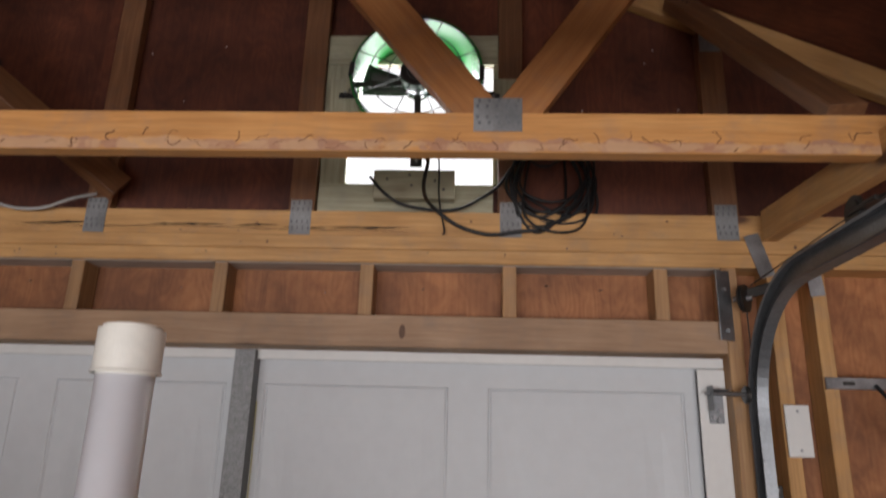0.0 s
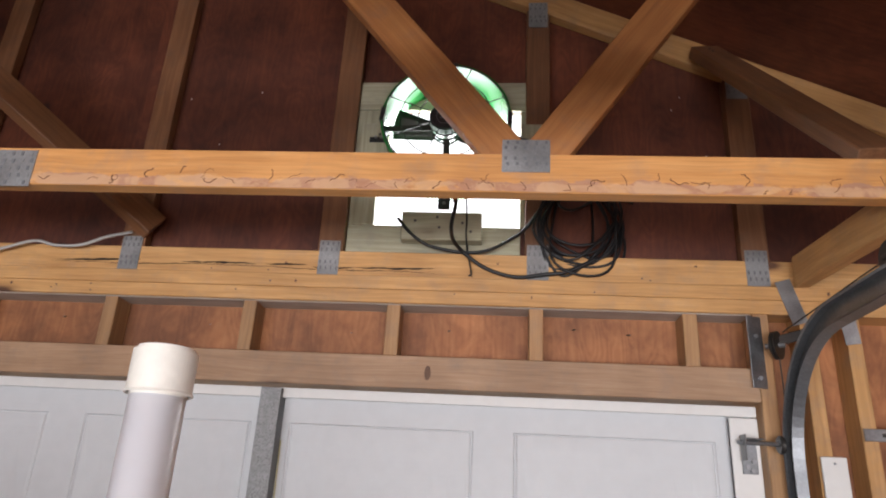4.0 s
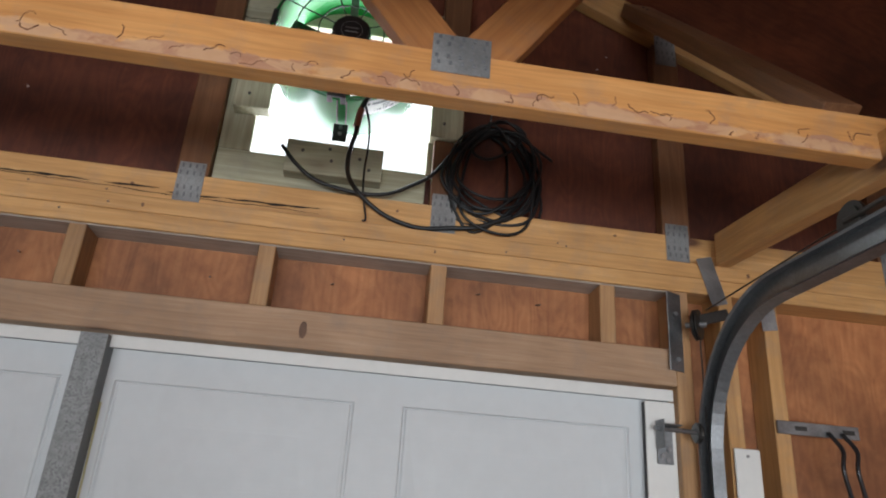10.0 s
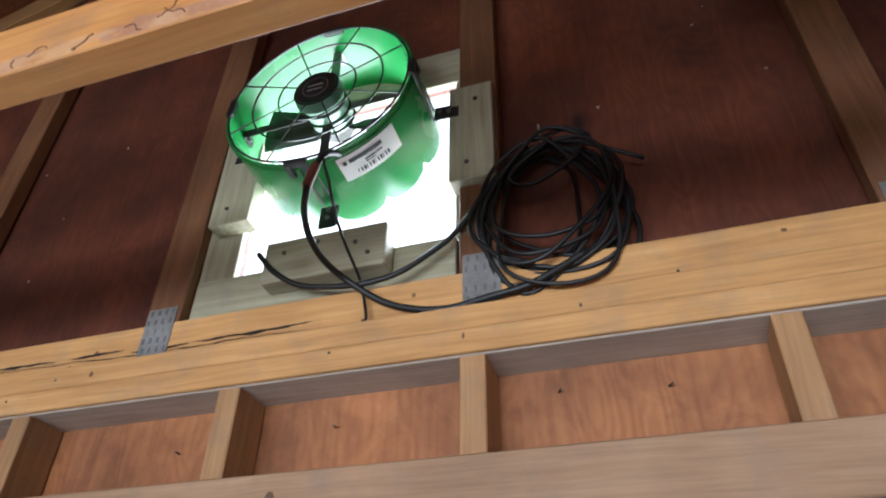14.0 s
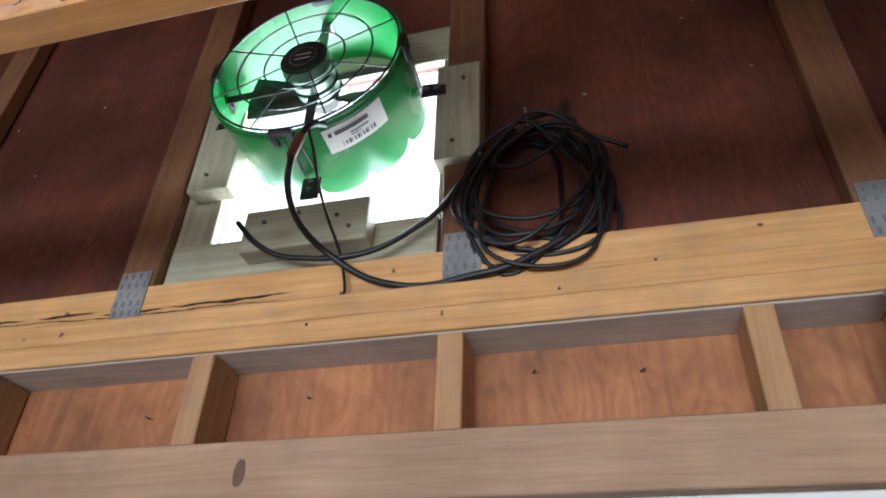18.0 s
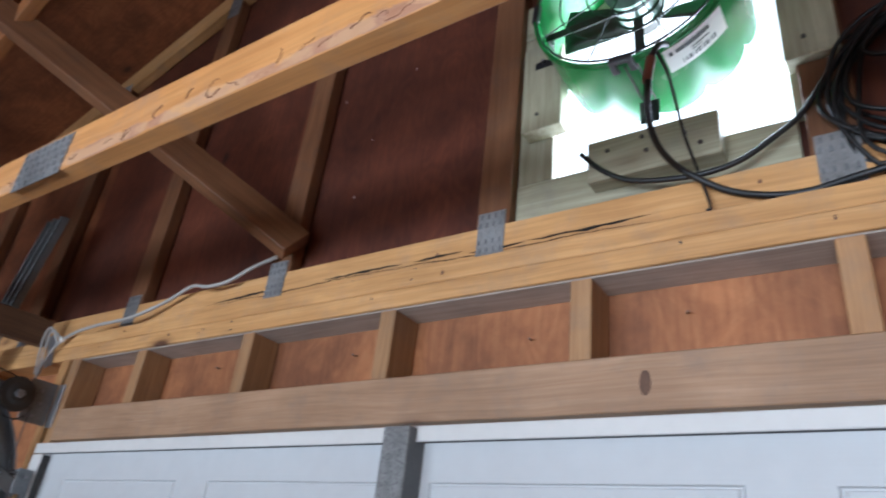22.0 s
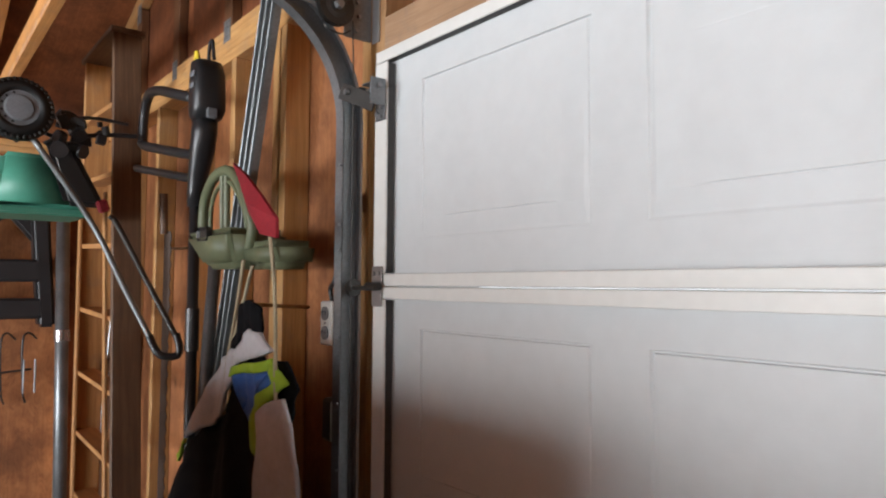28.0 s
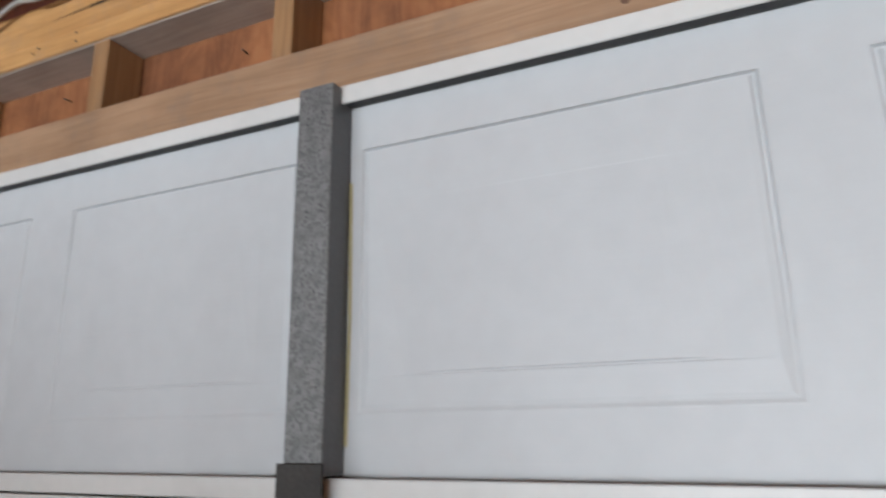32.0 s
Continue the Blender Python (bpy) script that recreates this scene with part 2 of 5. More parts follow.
def surface(name, colour, rough=0.5, metal=0.0, vary=0.15, scale=12.0, bump=0.1, spots=None, spot_at=0.66):
    """Paint, plastic, rubber or metal with mottling at two scales, and spots of a second colour."""
    m, n, l, b = material(name)
    v = shifted(n, l, (1.0, 1.0, 1.0))
    a, c = n.new("ShaderNodeTexNoise"), n.new("ShaderNodeTexNoise")
    a.inputs["Scale"].default_value, a.inputs["Detail"].default_value = scale * 0.25, 4
    c.inputs["Scale"].default_value, c.inputs["Detail"].default_value = scale * 5, 3
    l.new(v, a.inputs["Vector"])
    l.new(v, c.inputs["Vector"])
    r1 = ramp(n, [(0.3, (1 - vary,) * 3), (0.7, (1.0, 1.0, 1.0))])
    r2 = ramp(n, [(0.3, (1 - vary * 0.6,) * 3), (0.7, (1.0, 1.0, 1.0))])
    l.new(a.outputs["Fac"], r1.inputs["Fac"])
    l.new(c.outputs["Fac"], r2.inputs["Fac"])
    col = mixer(n, l, mixer(n, l, colour, r1.outputs[0], 1.0, "MULTIPLY"), r2.outputs[0], 1.0, "MULTIPLY")
    if spots:
        d = n.new("ShaderNodeTexNoise")
        d.inputs["Scale"].default_value, d.inputs["Detail"].default_value = scale, 6
        l.new(v, d.inputs["Vector"])
        r3 = ramp(n, [(spot_at - 0.04, (0, 0, 0)), (spot_at + 0.04, (1, 1, 1))])
        l.new(d.outputs["Fac"], r3.inputs["Fac"])
        col = mixer(n, l, col, spots, r3.outputs[0])
    l.new(col, b.inputs["Base Color"])
    rr = n.new("ShaderNodeMapRange")
    rr.inputs["To Min"].default_value, rr.inputs["To Max"].default_value = max(0.03, rough - 0.12), min(1.0, rough + 0.12)
    l.new(a.outputs["Fac"], rr.inputs["Value"])
    l.new(rr.outputs[0], b.inputs["Roughness"])
    b.inputs["Metallic"].default_value = metal
    if bump:
        bumped(n, l, b, c.outputs["Fac"], bump, 0.001)
    return m


M_LUMBER = wood("fir_lumber", (0.40, 0.20, 0.068), (0.53, 0.285, 0.102), (0.62, 0.36, 0.15), vary=0.14)
M_CHORD = wood("fir_truss_lumber", (0.40, 0.155, 0.040), (0.50, 0.213, 0.061), (0.58, 0.275, 0.090), vary=0.12, stain=0.25)
M_WANE = wood("wany_truss_lumber", (0.47, 0.200, 0.054), (0.58, 0.268, 0.080), (0.66, 0.34, 0.12), vary=0.02, stain=0.25, wane=True)
M_HEADER = wood("weathered_header_lumber", (0.325, 0.190, 0.105), (0.385, 0.235, 0.135), (0.44, 0.285, 0.175), ring=1.2, vary=0.12, stain=0.45)
M_GREYFACE = wood("grey_weathered_lit_lumber", (0.36, 0.295, 0.24), (0.45, 0.375, 0.31), (0.52, 0.445, 0.375), ring=1.6, vary=0.05)
M_STUD = wood("grey_brown_lumber", (0.31, 0.160, 0.070), (0.41, 0.225, 0.098), (0.49, 0.285, 0.135), vary=0.2)
M_WEB = wood("darkened_truss_web", (0.27, 0.096, 0.025), (0.345, 0.134, 0.036), (0.41, 0.175, 0.053), vary=0.2)
# Gable studs and roof braces, darker than the wall studs.
M_GSTUD = wood("dark_brown_lumber", (0.145, 0.060, 0.024), (0.198, 0.085, 0.035), (0.255, 0.118, 0.052), vary=0.2)
M_TREATED = wood("pressure_treated_pine", (0.29, 0.27, 0.175), (0.43, 0.41, 0.285), (0.54, 0.52, 0.385), knot=(0.16, 0.10, 0.05), vary=0.12)
# Gable and right roof slope: red-brown, with their dimness put into the colour.
M_PLY = plywood("dim_red_brown_plywood", (0.086, 0.021, 0.0090), (0.134, 0.035, 0.0145), (0.186, 0.056, 0.022))
# Left gable and left roof slope: brown raised for the light they catch.
M_PLY_HALF_LIT = plywood("brown_plywood", (0.17, 0.055, 0.020), (0.245, 0.083, 0.030), (0.31, 0.118, 0.046))
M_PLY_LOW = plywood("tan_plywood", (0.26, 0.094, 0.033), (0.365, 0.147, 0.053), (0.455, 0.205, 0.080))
M_DOOR = surface("white_door_paint", (0.57, 0.585, 0.59), 0.48, vary=0.07, scale=6, bump=0.05)
dn, dl = M_DOOR.node_tree.nodes, M_DOOR.node_tree.links
dtc, dmp, dno = dn.new("ShaderNodeTexCoord"), dn.new("ShaderNodeMapping"), dn.new("ShaderNodeTexNoise")
dmp.inputs["Scale"].default_value = (3.5, 3.5, 95.0)          # pressed wood grain, running across the door
dno.inputs["Scale"].default_value, dno.inputs["Detail"].default_value, dno.inputs["Distortion"].default_value = 1.5, 4, 0.4
dl.new(dtc.outputs["Object"], dmp.inputs["Vector"])
dl.new(dmp.outputs[0], dno.inputs["Vector"])
bumped(dn, dl, dn["Principled BSDF"], dno.outputs["Fac"], 0.16, 0.0015)
M_WHITE = surface("white_edge_paint", (0.68, 0.67, 0.64), 0.4, vary=0.08, scale=9, bump=0.05)
M_GALV = surface("galvanised_steel", (0.42, 0.43, 0.44), 0.42, 0.85, vary=0.45, scale=60, bump=0.15)
M_TRACK = surface("dull_track_steel", (0.26, 0.27, 0.28), 0.42, 0.7, vary=0.35, scale=30, bump=0.12)
M_NAILPLATE = surface("nail_plate_steel", (0.36, 0.36, 0.355), 0.45, 0.5, vary=0.4, scale=40, bump=0.2)
M_DARK_STEEL = surface("oiled_dark_steel", (0.07, 0.065, 0.06), 0.45, 0.6, vary=0.4, scale=40, bump=0.2)
M_PVC = surface("white_pvc", (0.80, 0.80, 0.83), 0.38, vary=0.05, scale=8, bump=0.02)
M_PVC_CAP = surface("yellowed_pvc", (0.80, 0.77, 0.69), 0.35, vary=0.15, scale=14, bump=0.04)
M_STILE = surface("spangled_galvanised_steel", (0.31, 0.31, 0.305), 0.42, 0.65, vary=0.35, scale=260, bump=0.6, spots=(0.15, 0.15, 0.15), spot_at=0.54)
# Smooth sides of the centre stile; their shade is put into this darker steel.
M_FLANGE_SHADE = surface("shaded_galvanised_flange", (0.17, 0.17, 0.17), 0.5, 0.6, vary=0.2, scale=40, bump=0.1)
M_GLUE = surface("yellowed_glue", (0.52, 0.46, 0.24), 0.5, vary=0.2)
# Unseen floor and ground: grey kept dark to hold down bounced light.
M_CONCRETE = surface("dark_grey_concrete", (0.26, 0.248, 0.23), 0.8, vary=0.3, scale=10, bump=0.3)
M_BLACK = surface("black_rubber", (0.0075, 0.0075, 0.008), 0.52, vary=0.3, scale=40, bump=0.08)
M_BLACKPL = surface("black_plastic", (0.022, 0.022, 0.024), 0.38, vary=0.25, scale=30, bump=0.05)
M_GREEN = surface("green_fan_enamel", (0.022, 0.215, 0.050), 0.25, vary=0.12, scale=20, bump=0.02)
M_ALU = surface("bright_motor_metal", (0.55, 0.56, 0.57), 0.35, 0.8, vary=0.2, scale=30)


# ---- mesh helpers ----
ID = Matrix.Identity(4)


def part(name, bm, mat, parent=None, label="", m=None, smooth=False):
    me = bpy.data.meshes.new(name)
    bm.to_mesh(me)
    bm.free()
    me.materials.append(mat)
    if smooth:
        me.shade_smooth()
    ob = new(name, me)
    ob.parent = parent
    if m is not None:
        ob.matrix_basis = m
    if label:
        ob["label"] = label
    return ob


def root(name, m=ID, **tags):
    ob = new(name)
    ob.empty_display_size = 0.05
    ob.matrix_basis = m
    return tagged(ob, **tags)


def box(sx, sy, sz, bevel=0.0015, at=(0, 0, 0), bm=None):
    """A bevelled box of that size, its middle at at."""
    own = bmesh.new()
    bmesh.ops.create_cube(own, size=1.0, matrix=Matrix.Translation(at) @ Matrix.Diagonal((sx, sy, sz, 1)))
    if bevel:
        bmesh.ops.bevel(own, geom=own.edges[:], offset=bevel, segments=1, affect="EDGES")
    return own if bm is None else merge(bm, own)


def merge(bm, other, m=None):
    me = bpy.data.meshes.new("scratch")
    if m is not None:
        other.transform(m)
    other.to_mesh(me)
    other.free()
    bm.from_mesh(me)
    bpy.data.meshes.remove(me)
    return bm


def cyl(r, h, seg=24, r2=None, caps=True, m=None, bevel=0.0):
    bm = bmesh.new()
    bmesh.ops.create_cone(bm, cap_ends=caps, segments=seg, radius1=r, radius2=r if r2 is None else r2, depth=h)
    if bevel and caps:
        bmesh.ops.bevel(bm, geom=[e for e in bm.edges if any(len(f.verts) > 4 for f in e.link_faces)], offset=bevel, segments=2, affect="EDGES")
    if m is not None:
        bm.transform(m)
    return bm


def axis_to(a, b):
    """The pose at the middle of a and b with z along the way."""
    a, b = Vector(a), Vector(b)
    return Matrix.Translation((a + b) / 2) @ (b - a).to_track_quat("Z", "Y").to_matrix().to_4x4()


def rod(a, b, r, seg=12):
    return cyl(r, (Vector(b) - Vector(a)).length, seg, m=axis_to(a, b))


def smooth_path(points, n=8):
    """Catmull-Rom through the points."""
    p = [Vector(q) for q in points]
    p = [p[0] * 2 - p[1]] + p + [p[-1] * 2 - p[-2]]
    out = []
    for i in range(1, len(p) - 2):
        for k in range(n):
            t = k / n
            out.append(0.5 * (2 * p[i] + (p[i + 1] - p[i - 1]) * t + (2 * p[i - 1] - 5 * p[i] + 4 * p[i + 1] - p[i + 2]) * t * t
                              + (3 * p[i] - p[i - 1] - 3 * p[i + 1] + p[i + 2]) * t ** 3))
    out.append(p[-2])
    return out


def tube(points, r, seg=8, profile=None, closed=False, up=None):
    """A round (or profiled) section swept along points."""
    pts = [Vector(p) for p in points]
    prof = profile or [(r * math.cos(2 * math.pi * k / seg), r * math.sin(2 * math.pi * k / seg)) for k in range(seg)]
    bm, rings = bmesh.new(), []
    up = Vector(up) if up else None
    for i, p in enumerate(pts):
        a = pts[i - 1] if (i or closed) else pts[0]
        b = pts[(i + 1) % len(pts)] if (i < len(pts) - 1 or closed) else pts[-1]
        d = (b - a).normalized()
        if up is None:
            up = d.orthogonal().normalized()
        up = (up - d * up.dot(d)).normalized()
        side = d.cross(up)
        rings.append([bm.verts.new(p + up * u + side * v) for u, v in prof])
    n = len(prof)
    for i in range(len(rings) if closed else len(rings) - 1):
        A, B = rings[i], rings[(i + 1) % len(rings)]
        for k in range(n):
            bm.faces.new((A[k], A[(k + 1) % n], B[(k + 1) % n], B[k]))
    if not closed:
        bm.faces.new(rings[0][::-1])
        bm.faces.new(rings[-1])
    bmesh.ops.recalc_face_normals(bm, faces=bm.faces[:])
    return bm


def board(name, a, b, w, t, mat, parent, wide=(0, 0, 1), label="", bevel=0.002):
    """A sawn board from a to b, w across along wide, t thick; its grain runs along its own x."""
    a, b = Vector(a), Vector(b)
    x = (b - a).normalized()
    z = Vector(wide)
    z = (z - x * z.dot(x)).normalized()
    y = z.cross(x)
    m = Matrix((x, y, z)).transposed().to_4x4()
    m.translation = (a + b) / 2
    ob = part(name, box((b - a).length, t, w, bevel), mat, parent, label)
    ob.matrix_basis = m
    return ob


def slab(name, outline, y0, y1, mat, parent=None, label="", grain_up=True):
    """A flat sheet: an outline of (x, z) between two y; local x runs up so that the figure does too."""
    cx, cz = sum(p[0] for p in outline) / len(outline), sum(p[1] for p in outline) / len(outline)
    bm = bmesh.new()
    # local x = up, local y = across, local z = depth
    low = [bm.verts.new((z - cz, x - cx, y0)) for x, z in outline]
    top = [bm.verts.new((z - cz, x - cx, y1)) for x, z in outline]
    k = len(outline)
    bm.faces.new(low)
    bm.faces.new(top[::-1])
    for i in range(k):
        bm.faces.new((low[i], low[(i + 1) % k], top[(i + 1) % k], top[i]))
    bmesh.ops.recalc_face_normals(bm, faces=bm.faces[:])
    m = Matrix(((0, 1, 0, cx), (0, 0, 1, 0), (1, 0, 0, cz), (0, 0, 0, 1)))
    return part(name, bm, mat, parent, label, m)


# ---- the shell of the garage ----
WY, PY = 1.910, 1.992            # inner faces of the front wall's studs and of its plywood
GY = 1.950                       # inner face of the gable truss
XL, XR, YB = -5.29, 2.42, -4.0   # side walls and rear wall
RIDGE = -1.05                    # ridge line
DX0, DX1, DZ = -1.715, 0.745, 2.150  # door opening
HEAD0, HEAD1 = 2.165, 2.252      # header
PL0, PL1, PL2 = 2.400, 2.440, 2.480  # the two top plates


def roof_z(x):
    """Underside of the roof deck."""
    return 4.10 - (0.446 if x > RIDGE else 0.325) * abs(x - RIDGE)


def under_roof(x0, x1, z0, z1):
    """A rectangle whose top is cut to the roof's slope."""
    xs = [x0] + ([RIDGE] if x0 < RIDGE < x1 else []) + [x1]
    return [(x0, z0), (x1, z0)] + [(x, min(z1, roof_z(x) - 0.002)) for x in reversed(xs)]


front = root("wall_front", kind="structure", label="open stud front wall of a garage under a plywood gable", category="wall")
VX0, VX1, VZ0, VZ1 = -0.294, 0.148, 2.655, 3.070   # opening of the gable vent
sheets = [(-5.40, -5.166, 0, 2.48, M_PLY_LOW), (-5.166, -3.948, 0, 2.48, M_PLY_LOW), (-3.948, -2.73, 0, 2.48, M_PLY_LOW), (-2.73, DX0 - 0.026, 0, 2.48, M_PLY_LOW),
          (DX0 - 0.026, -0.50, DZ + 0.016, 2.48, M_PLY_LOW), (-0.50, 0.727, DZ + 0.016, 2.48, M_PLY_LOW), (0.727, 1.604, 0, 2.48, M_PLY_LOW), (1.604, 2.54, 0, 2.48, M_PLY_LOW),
          (-5.40, -4.58, 2.48, 5, M_PLY_HALF_LIT), (-4.58, -3.36, 2.48, 5, M_PLY_HALF_LIT), (-3.36, -2.14, 2.48, 5, M_PLY_HALF_LIT), (-2.14, -1.116, 2.48, 5, M_PLY), (-1.116, VX0, 2.48, 5, M_PLY),
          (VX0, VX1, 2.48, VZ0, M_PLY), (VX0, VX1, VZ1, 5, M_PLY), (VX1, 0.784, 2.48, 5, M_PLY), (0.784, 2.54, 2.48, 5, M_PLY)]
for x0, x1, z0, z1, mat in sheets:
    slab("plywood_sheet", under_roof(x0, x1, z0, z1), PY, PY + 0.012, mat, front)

for z0, z1 in ((PL0, PL1), (PL1, PL2)):
    board("top_plate", (XL - 0.09, WY + 0.0445, (z0 + z1) / 2), (XR + 0.09, WY + 0.0445, (z0 + z1) / 2), z1 - z0 - 0.001, 0.089 if z0 == PL0 else 0.087, M_LUMBER, front)
for x in (-1.436, -1.022, -0.611, -0.200, 0.194, 0.604):
    board("cripple_stud", (x, WY + 0.0405, HEAD1), (x, WY + 0.0405, PL0 - 0.005), 0.038, 0.079, M_STUD, front, (1, 0, 0))
# Thin added board: weathered grey, its colour made paler for light from below.
board("weathered_face", (DX0 - 0.02, WY + 0.043, PL0 - 0.0025), (DX1 + 0.02, WY + 0.043, PL0 - 0.0025), 0.004, 0.080, M_GREYFACE, front, label="grey weathered underside of the plate, coloured paler for light from below")
board("header", (DX0 - 0.02, WY + 0.034, (HEAD0 + HEAD1) / 2), (DX1 + 0.02, WY + 0.034, (HEAD0 + HEAD1) / 2), HEAD1 - HEAD0, 0.076, M_HEADER, front, label="weathered grey-brown header beam")
for x in (DX0 - 0.042, DX1 + 0.042):
    board("trimmer_stud", (x, WY + 0.040, 0), (x, WY + 0.040, PL0), 0.040, 0.080, M_STUD, front, (1, 0, 0))
for x in (DX0 - 0.105, 0.905, 1.02, 1.43, 1.84, 2.25, -2.285, -2.335, -2.68, -3.08, -3.55, -4.015, -4.49, -4.95):
    board("wall_stud", (x, WY + 0.0405, 0), (x, WY + 0.0405, PL0), 0.038, 0.079, M_LUMBER, front, (1, 0, 0))

# gable truss in the wall: bottom chord, rafters, upright studs with nail plates
board("gable_chord", (XL - 0.09, GY + 0.019, 2.5235), (XR + 0.09, GY + 0.019, 2.5235), 0.085, 0.038, M_LUMBER, front)
for s, x1 in ((-1, XL - 0.09), (1, XR + 0.09)):
    a, b = (RIDGE, GY + 0.019, roof_z(RIDGE) - 0.053), (x1, GY + 0.019, roof_z(x1) - 0.053)
    board("gable_rafter", a, b, 0.089, 0.038, M_LUMBER, front)


M_NAIL = surface("nail_head_steel", (0.10, 0.09, 0.085), 0.5, 0.6)
M_SLOT = surface("punched_slot_shade", (0.22, 0.22, 0.23), 0.6, 0.3, vary=0.4, scale=60)


def nail_plate(x, y, z, w, h, parent, rows=4, cols=5):
    """A pressed steel truss plate with rows of punched teeth slots."""
    bm = box(w, 0.0016, h, 0)
    plain = len(bm.faces)
    for i in range(cols):
        for k in range(rows):
            box(w / cols * 0.28, 0.0016, h / rows * 0.55, 0, ((i + 0.5) * w / cols - w / 2 + (0.25 if k % 2 else -0.25) * w / cols * 0.4, -0.0012, (k + 0.5) * h / rows - h / 2), bm)
    for k, f in enumerate(bm.faces):
        f.material_index = 1 if k >= plain and (k - plain) // 6 % 3 else 0
    ob = part("nail_plate", bm, M_NAILPLATE, parent, "", pose(x, y, z))
    ob.data.materials.append(M_SLOT)
    return ob


for x in (-4.68, -4.07, -3.46, -2.85, -2.24, -1.63, -1.02, -0.41, 0.20, 0.81, 1.42, 2.03):
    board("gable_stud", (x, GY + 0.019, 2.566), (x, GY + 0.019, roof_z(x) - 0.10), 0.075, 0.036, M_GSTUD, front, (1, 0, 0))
    nail_plate(x, GY - 0.0012, 2.540, 0.062, 0.115, front, 6, 4)
    nail_plate(x, GY - 0.0012, roof_z(x) - 0.12, 0.062, 0.10, front, 6, 4)

# other walls, floor, roof deck
side = root("wall_left", kind="structure", label="plywood side wall with exposed studs and a top plate", category="wall")
for k in range(5):
    y0 = YB + k * 1.2
    slab("plywood_sheet", [(y0, 0), (y0 + 1.197, 0), (y0 + 1.197, 2.70), (y0, 2.70)], -0.012, 0, M_PLY_LOW, side).matrix_basis = Matrix(((0, 0, 1, XL), (0, 1, 0, y0 + 0.6), (1, 0, 0, 1.35), (0, 0, 0, 1)))
for k in range(15):
    y = 1.55 - 0.42 * k if k else 1.85
    board("wall_stud", (XL + 0.040, y, 0), (XL + 0.040, y, PL0), 0.038, 0.079, M_LUMBER, side, (0, 1, 0))
for z0 in (PL0, PL1):
    board("top_plate", (XL + 0.0445, YB, z0 + 0.02), (XL + 0.0445, WY - 0.002, z0 + 0.02), 0.039, 0.085, M_LUMBER, side)

wall_right = slab("wall_right", [(YB, 0), (2.0, 0), (2.0, 2.48), (YB, 2.48)], 0, 0.012, M_PLY_LOW)
wall_right.matrix_basis = Matrix(((0, 0, 1, XR), (0, 1, 0, (YB + 2) / 2), (1, 0, 0, 1.24), (0, 0, 0, 1)))
tagged(wall_right, "plain plywood side wall of the garage", "wall", kind="structure")
back = root("wall_back", kind="structure", label="plain plywood rear wall with a wide open doorway", category="wall")
for x0, x1, z0, z1 in ((XL, -2.15, 0, 2.13), (2.32, XR, 0, 2.13), (XL, XR, 2.13, 5)):
    slab("plywood_sheet", under_roof(x0, x1, z0, z1), YB - 0.012, YB, M_PLY_LOW, back)
floor = part("floor", box(XR - XL + 0.4, 2.2 - YB, 0.1, 0), M_CONCRETE, None, "", pose((XL + XR) / 2, (YB + 2.2) / 2, -0.05))
tagged(floor, "grey concrete garage floor slab", "floor", kind="structure")
ground = part("ground", box(120, 120, 0.1, 0), M_CONCRETE, None, "", pose(0, 0, -0.16))
tagged(ground, "pale paved ground round the garage", "ground", kind="structure")

roof = root("ceiling", kind="structure", label="red-brown plywood roof deck, its right slope coloured dimmer, above open trusses", category="ceiling")
for s, x1 in ((-1, XL - 0.35), (1, XR + 0.35)):
    bm = bmesh.new()
    a, b = Vector((RIDGE, 0, roof_z(RIDGE))), Vector((x1, 0, roof_z(x1)))
    L = (b - a).length
    k = 5
    for i in range(k):
        w = (2.4 - YB) / k
        box(L, w, 0.014, 0, (0, YB - 0.2 + (i + 0.5) * w, 0), bm)
    mid, d = (a + b) / 2, (b - a).normalized()
    up = Vector((0, 1, 0)).cross(d) * (-1 if s > 0 else 1)
    up = up if up.z > 0 else -up
    m = Matrix((d, Vector((0, 1, 0)), up)).transposed().to_4x4()
    m.translation = mid + up * 0.0075
    # one deck; the right slope is coloured dimmer than the left
    part("roof_deck", bm, M_PLY if s > 0 else M_PLY_HALF_LIT, roof, "", m)


# ---- roof trusses ----
def truss(y, label):
    """A W truss across the garage with its front face at y."""
    t = root("roof_truss", pose(0, y, 0), label=label, category="roof truss", group="roof trusses", kind="structure")
    c = 0.019
    board("bottom_chord", (XL - 0.09, c, 2.529), (XR + 0.09, c, 2.529), 0.089, 0.038, M_WANE if y > 1.3 else M_CHORD, t)
    for x1 in (XL - 0.35, XR + 0.35):
        board("top_chord", (RIDGE, c, roof_z(RIDGE) - 0.053), (x1, c, roof_z(x1) - 0.053), 0.089, 0.038, M_CHORD, t)
    for j, q in ((0.140, 0.66), (-2.29, -2.93)):
        s = 1 if j > RIDGE else -1
        board("web", (j - s * 0.035, c, 2.570), (RIDGE + s * 0.02, c, roof_z(RIDGE) - 0.12), 0.089, 0.036, M_WEB, t)
        board("web", (j + s * 0.035, c, 2.570), (q, c, roof_z(q) - 0.085), 0.089, 0.036, M_WEB, t)
        nail_plate(j, -0.0012, 2.568, 0.100, 0.076, t, 6, 5)
        nail_plate(q, -0.0012, roof_z(q) - 0.085, 0.10, 0.08, t, 6, 5)
    nail_plate(RIDGE, -0.0012, roof_z(RIDGE) - 0.10, 0.15, 0.10, t, 6, 6)
    nail_plate(-1.02, -0.0012, 2.522, 0.170, 0.088, t, 5, 8)
    return t


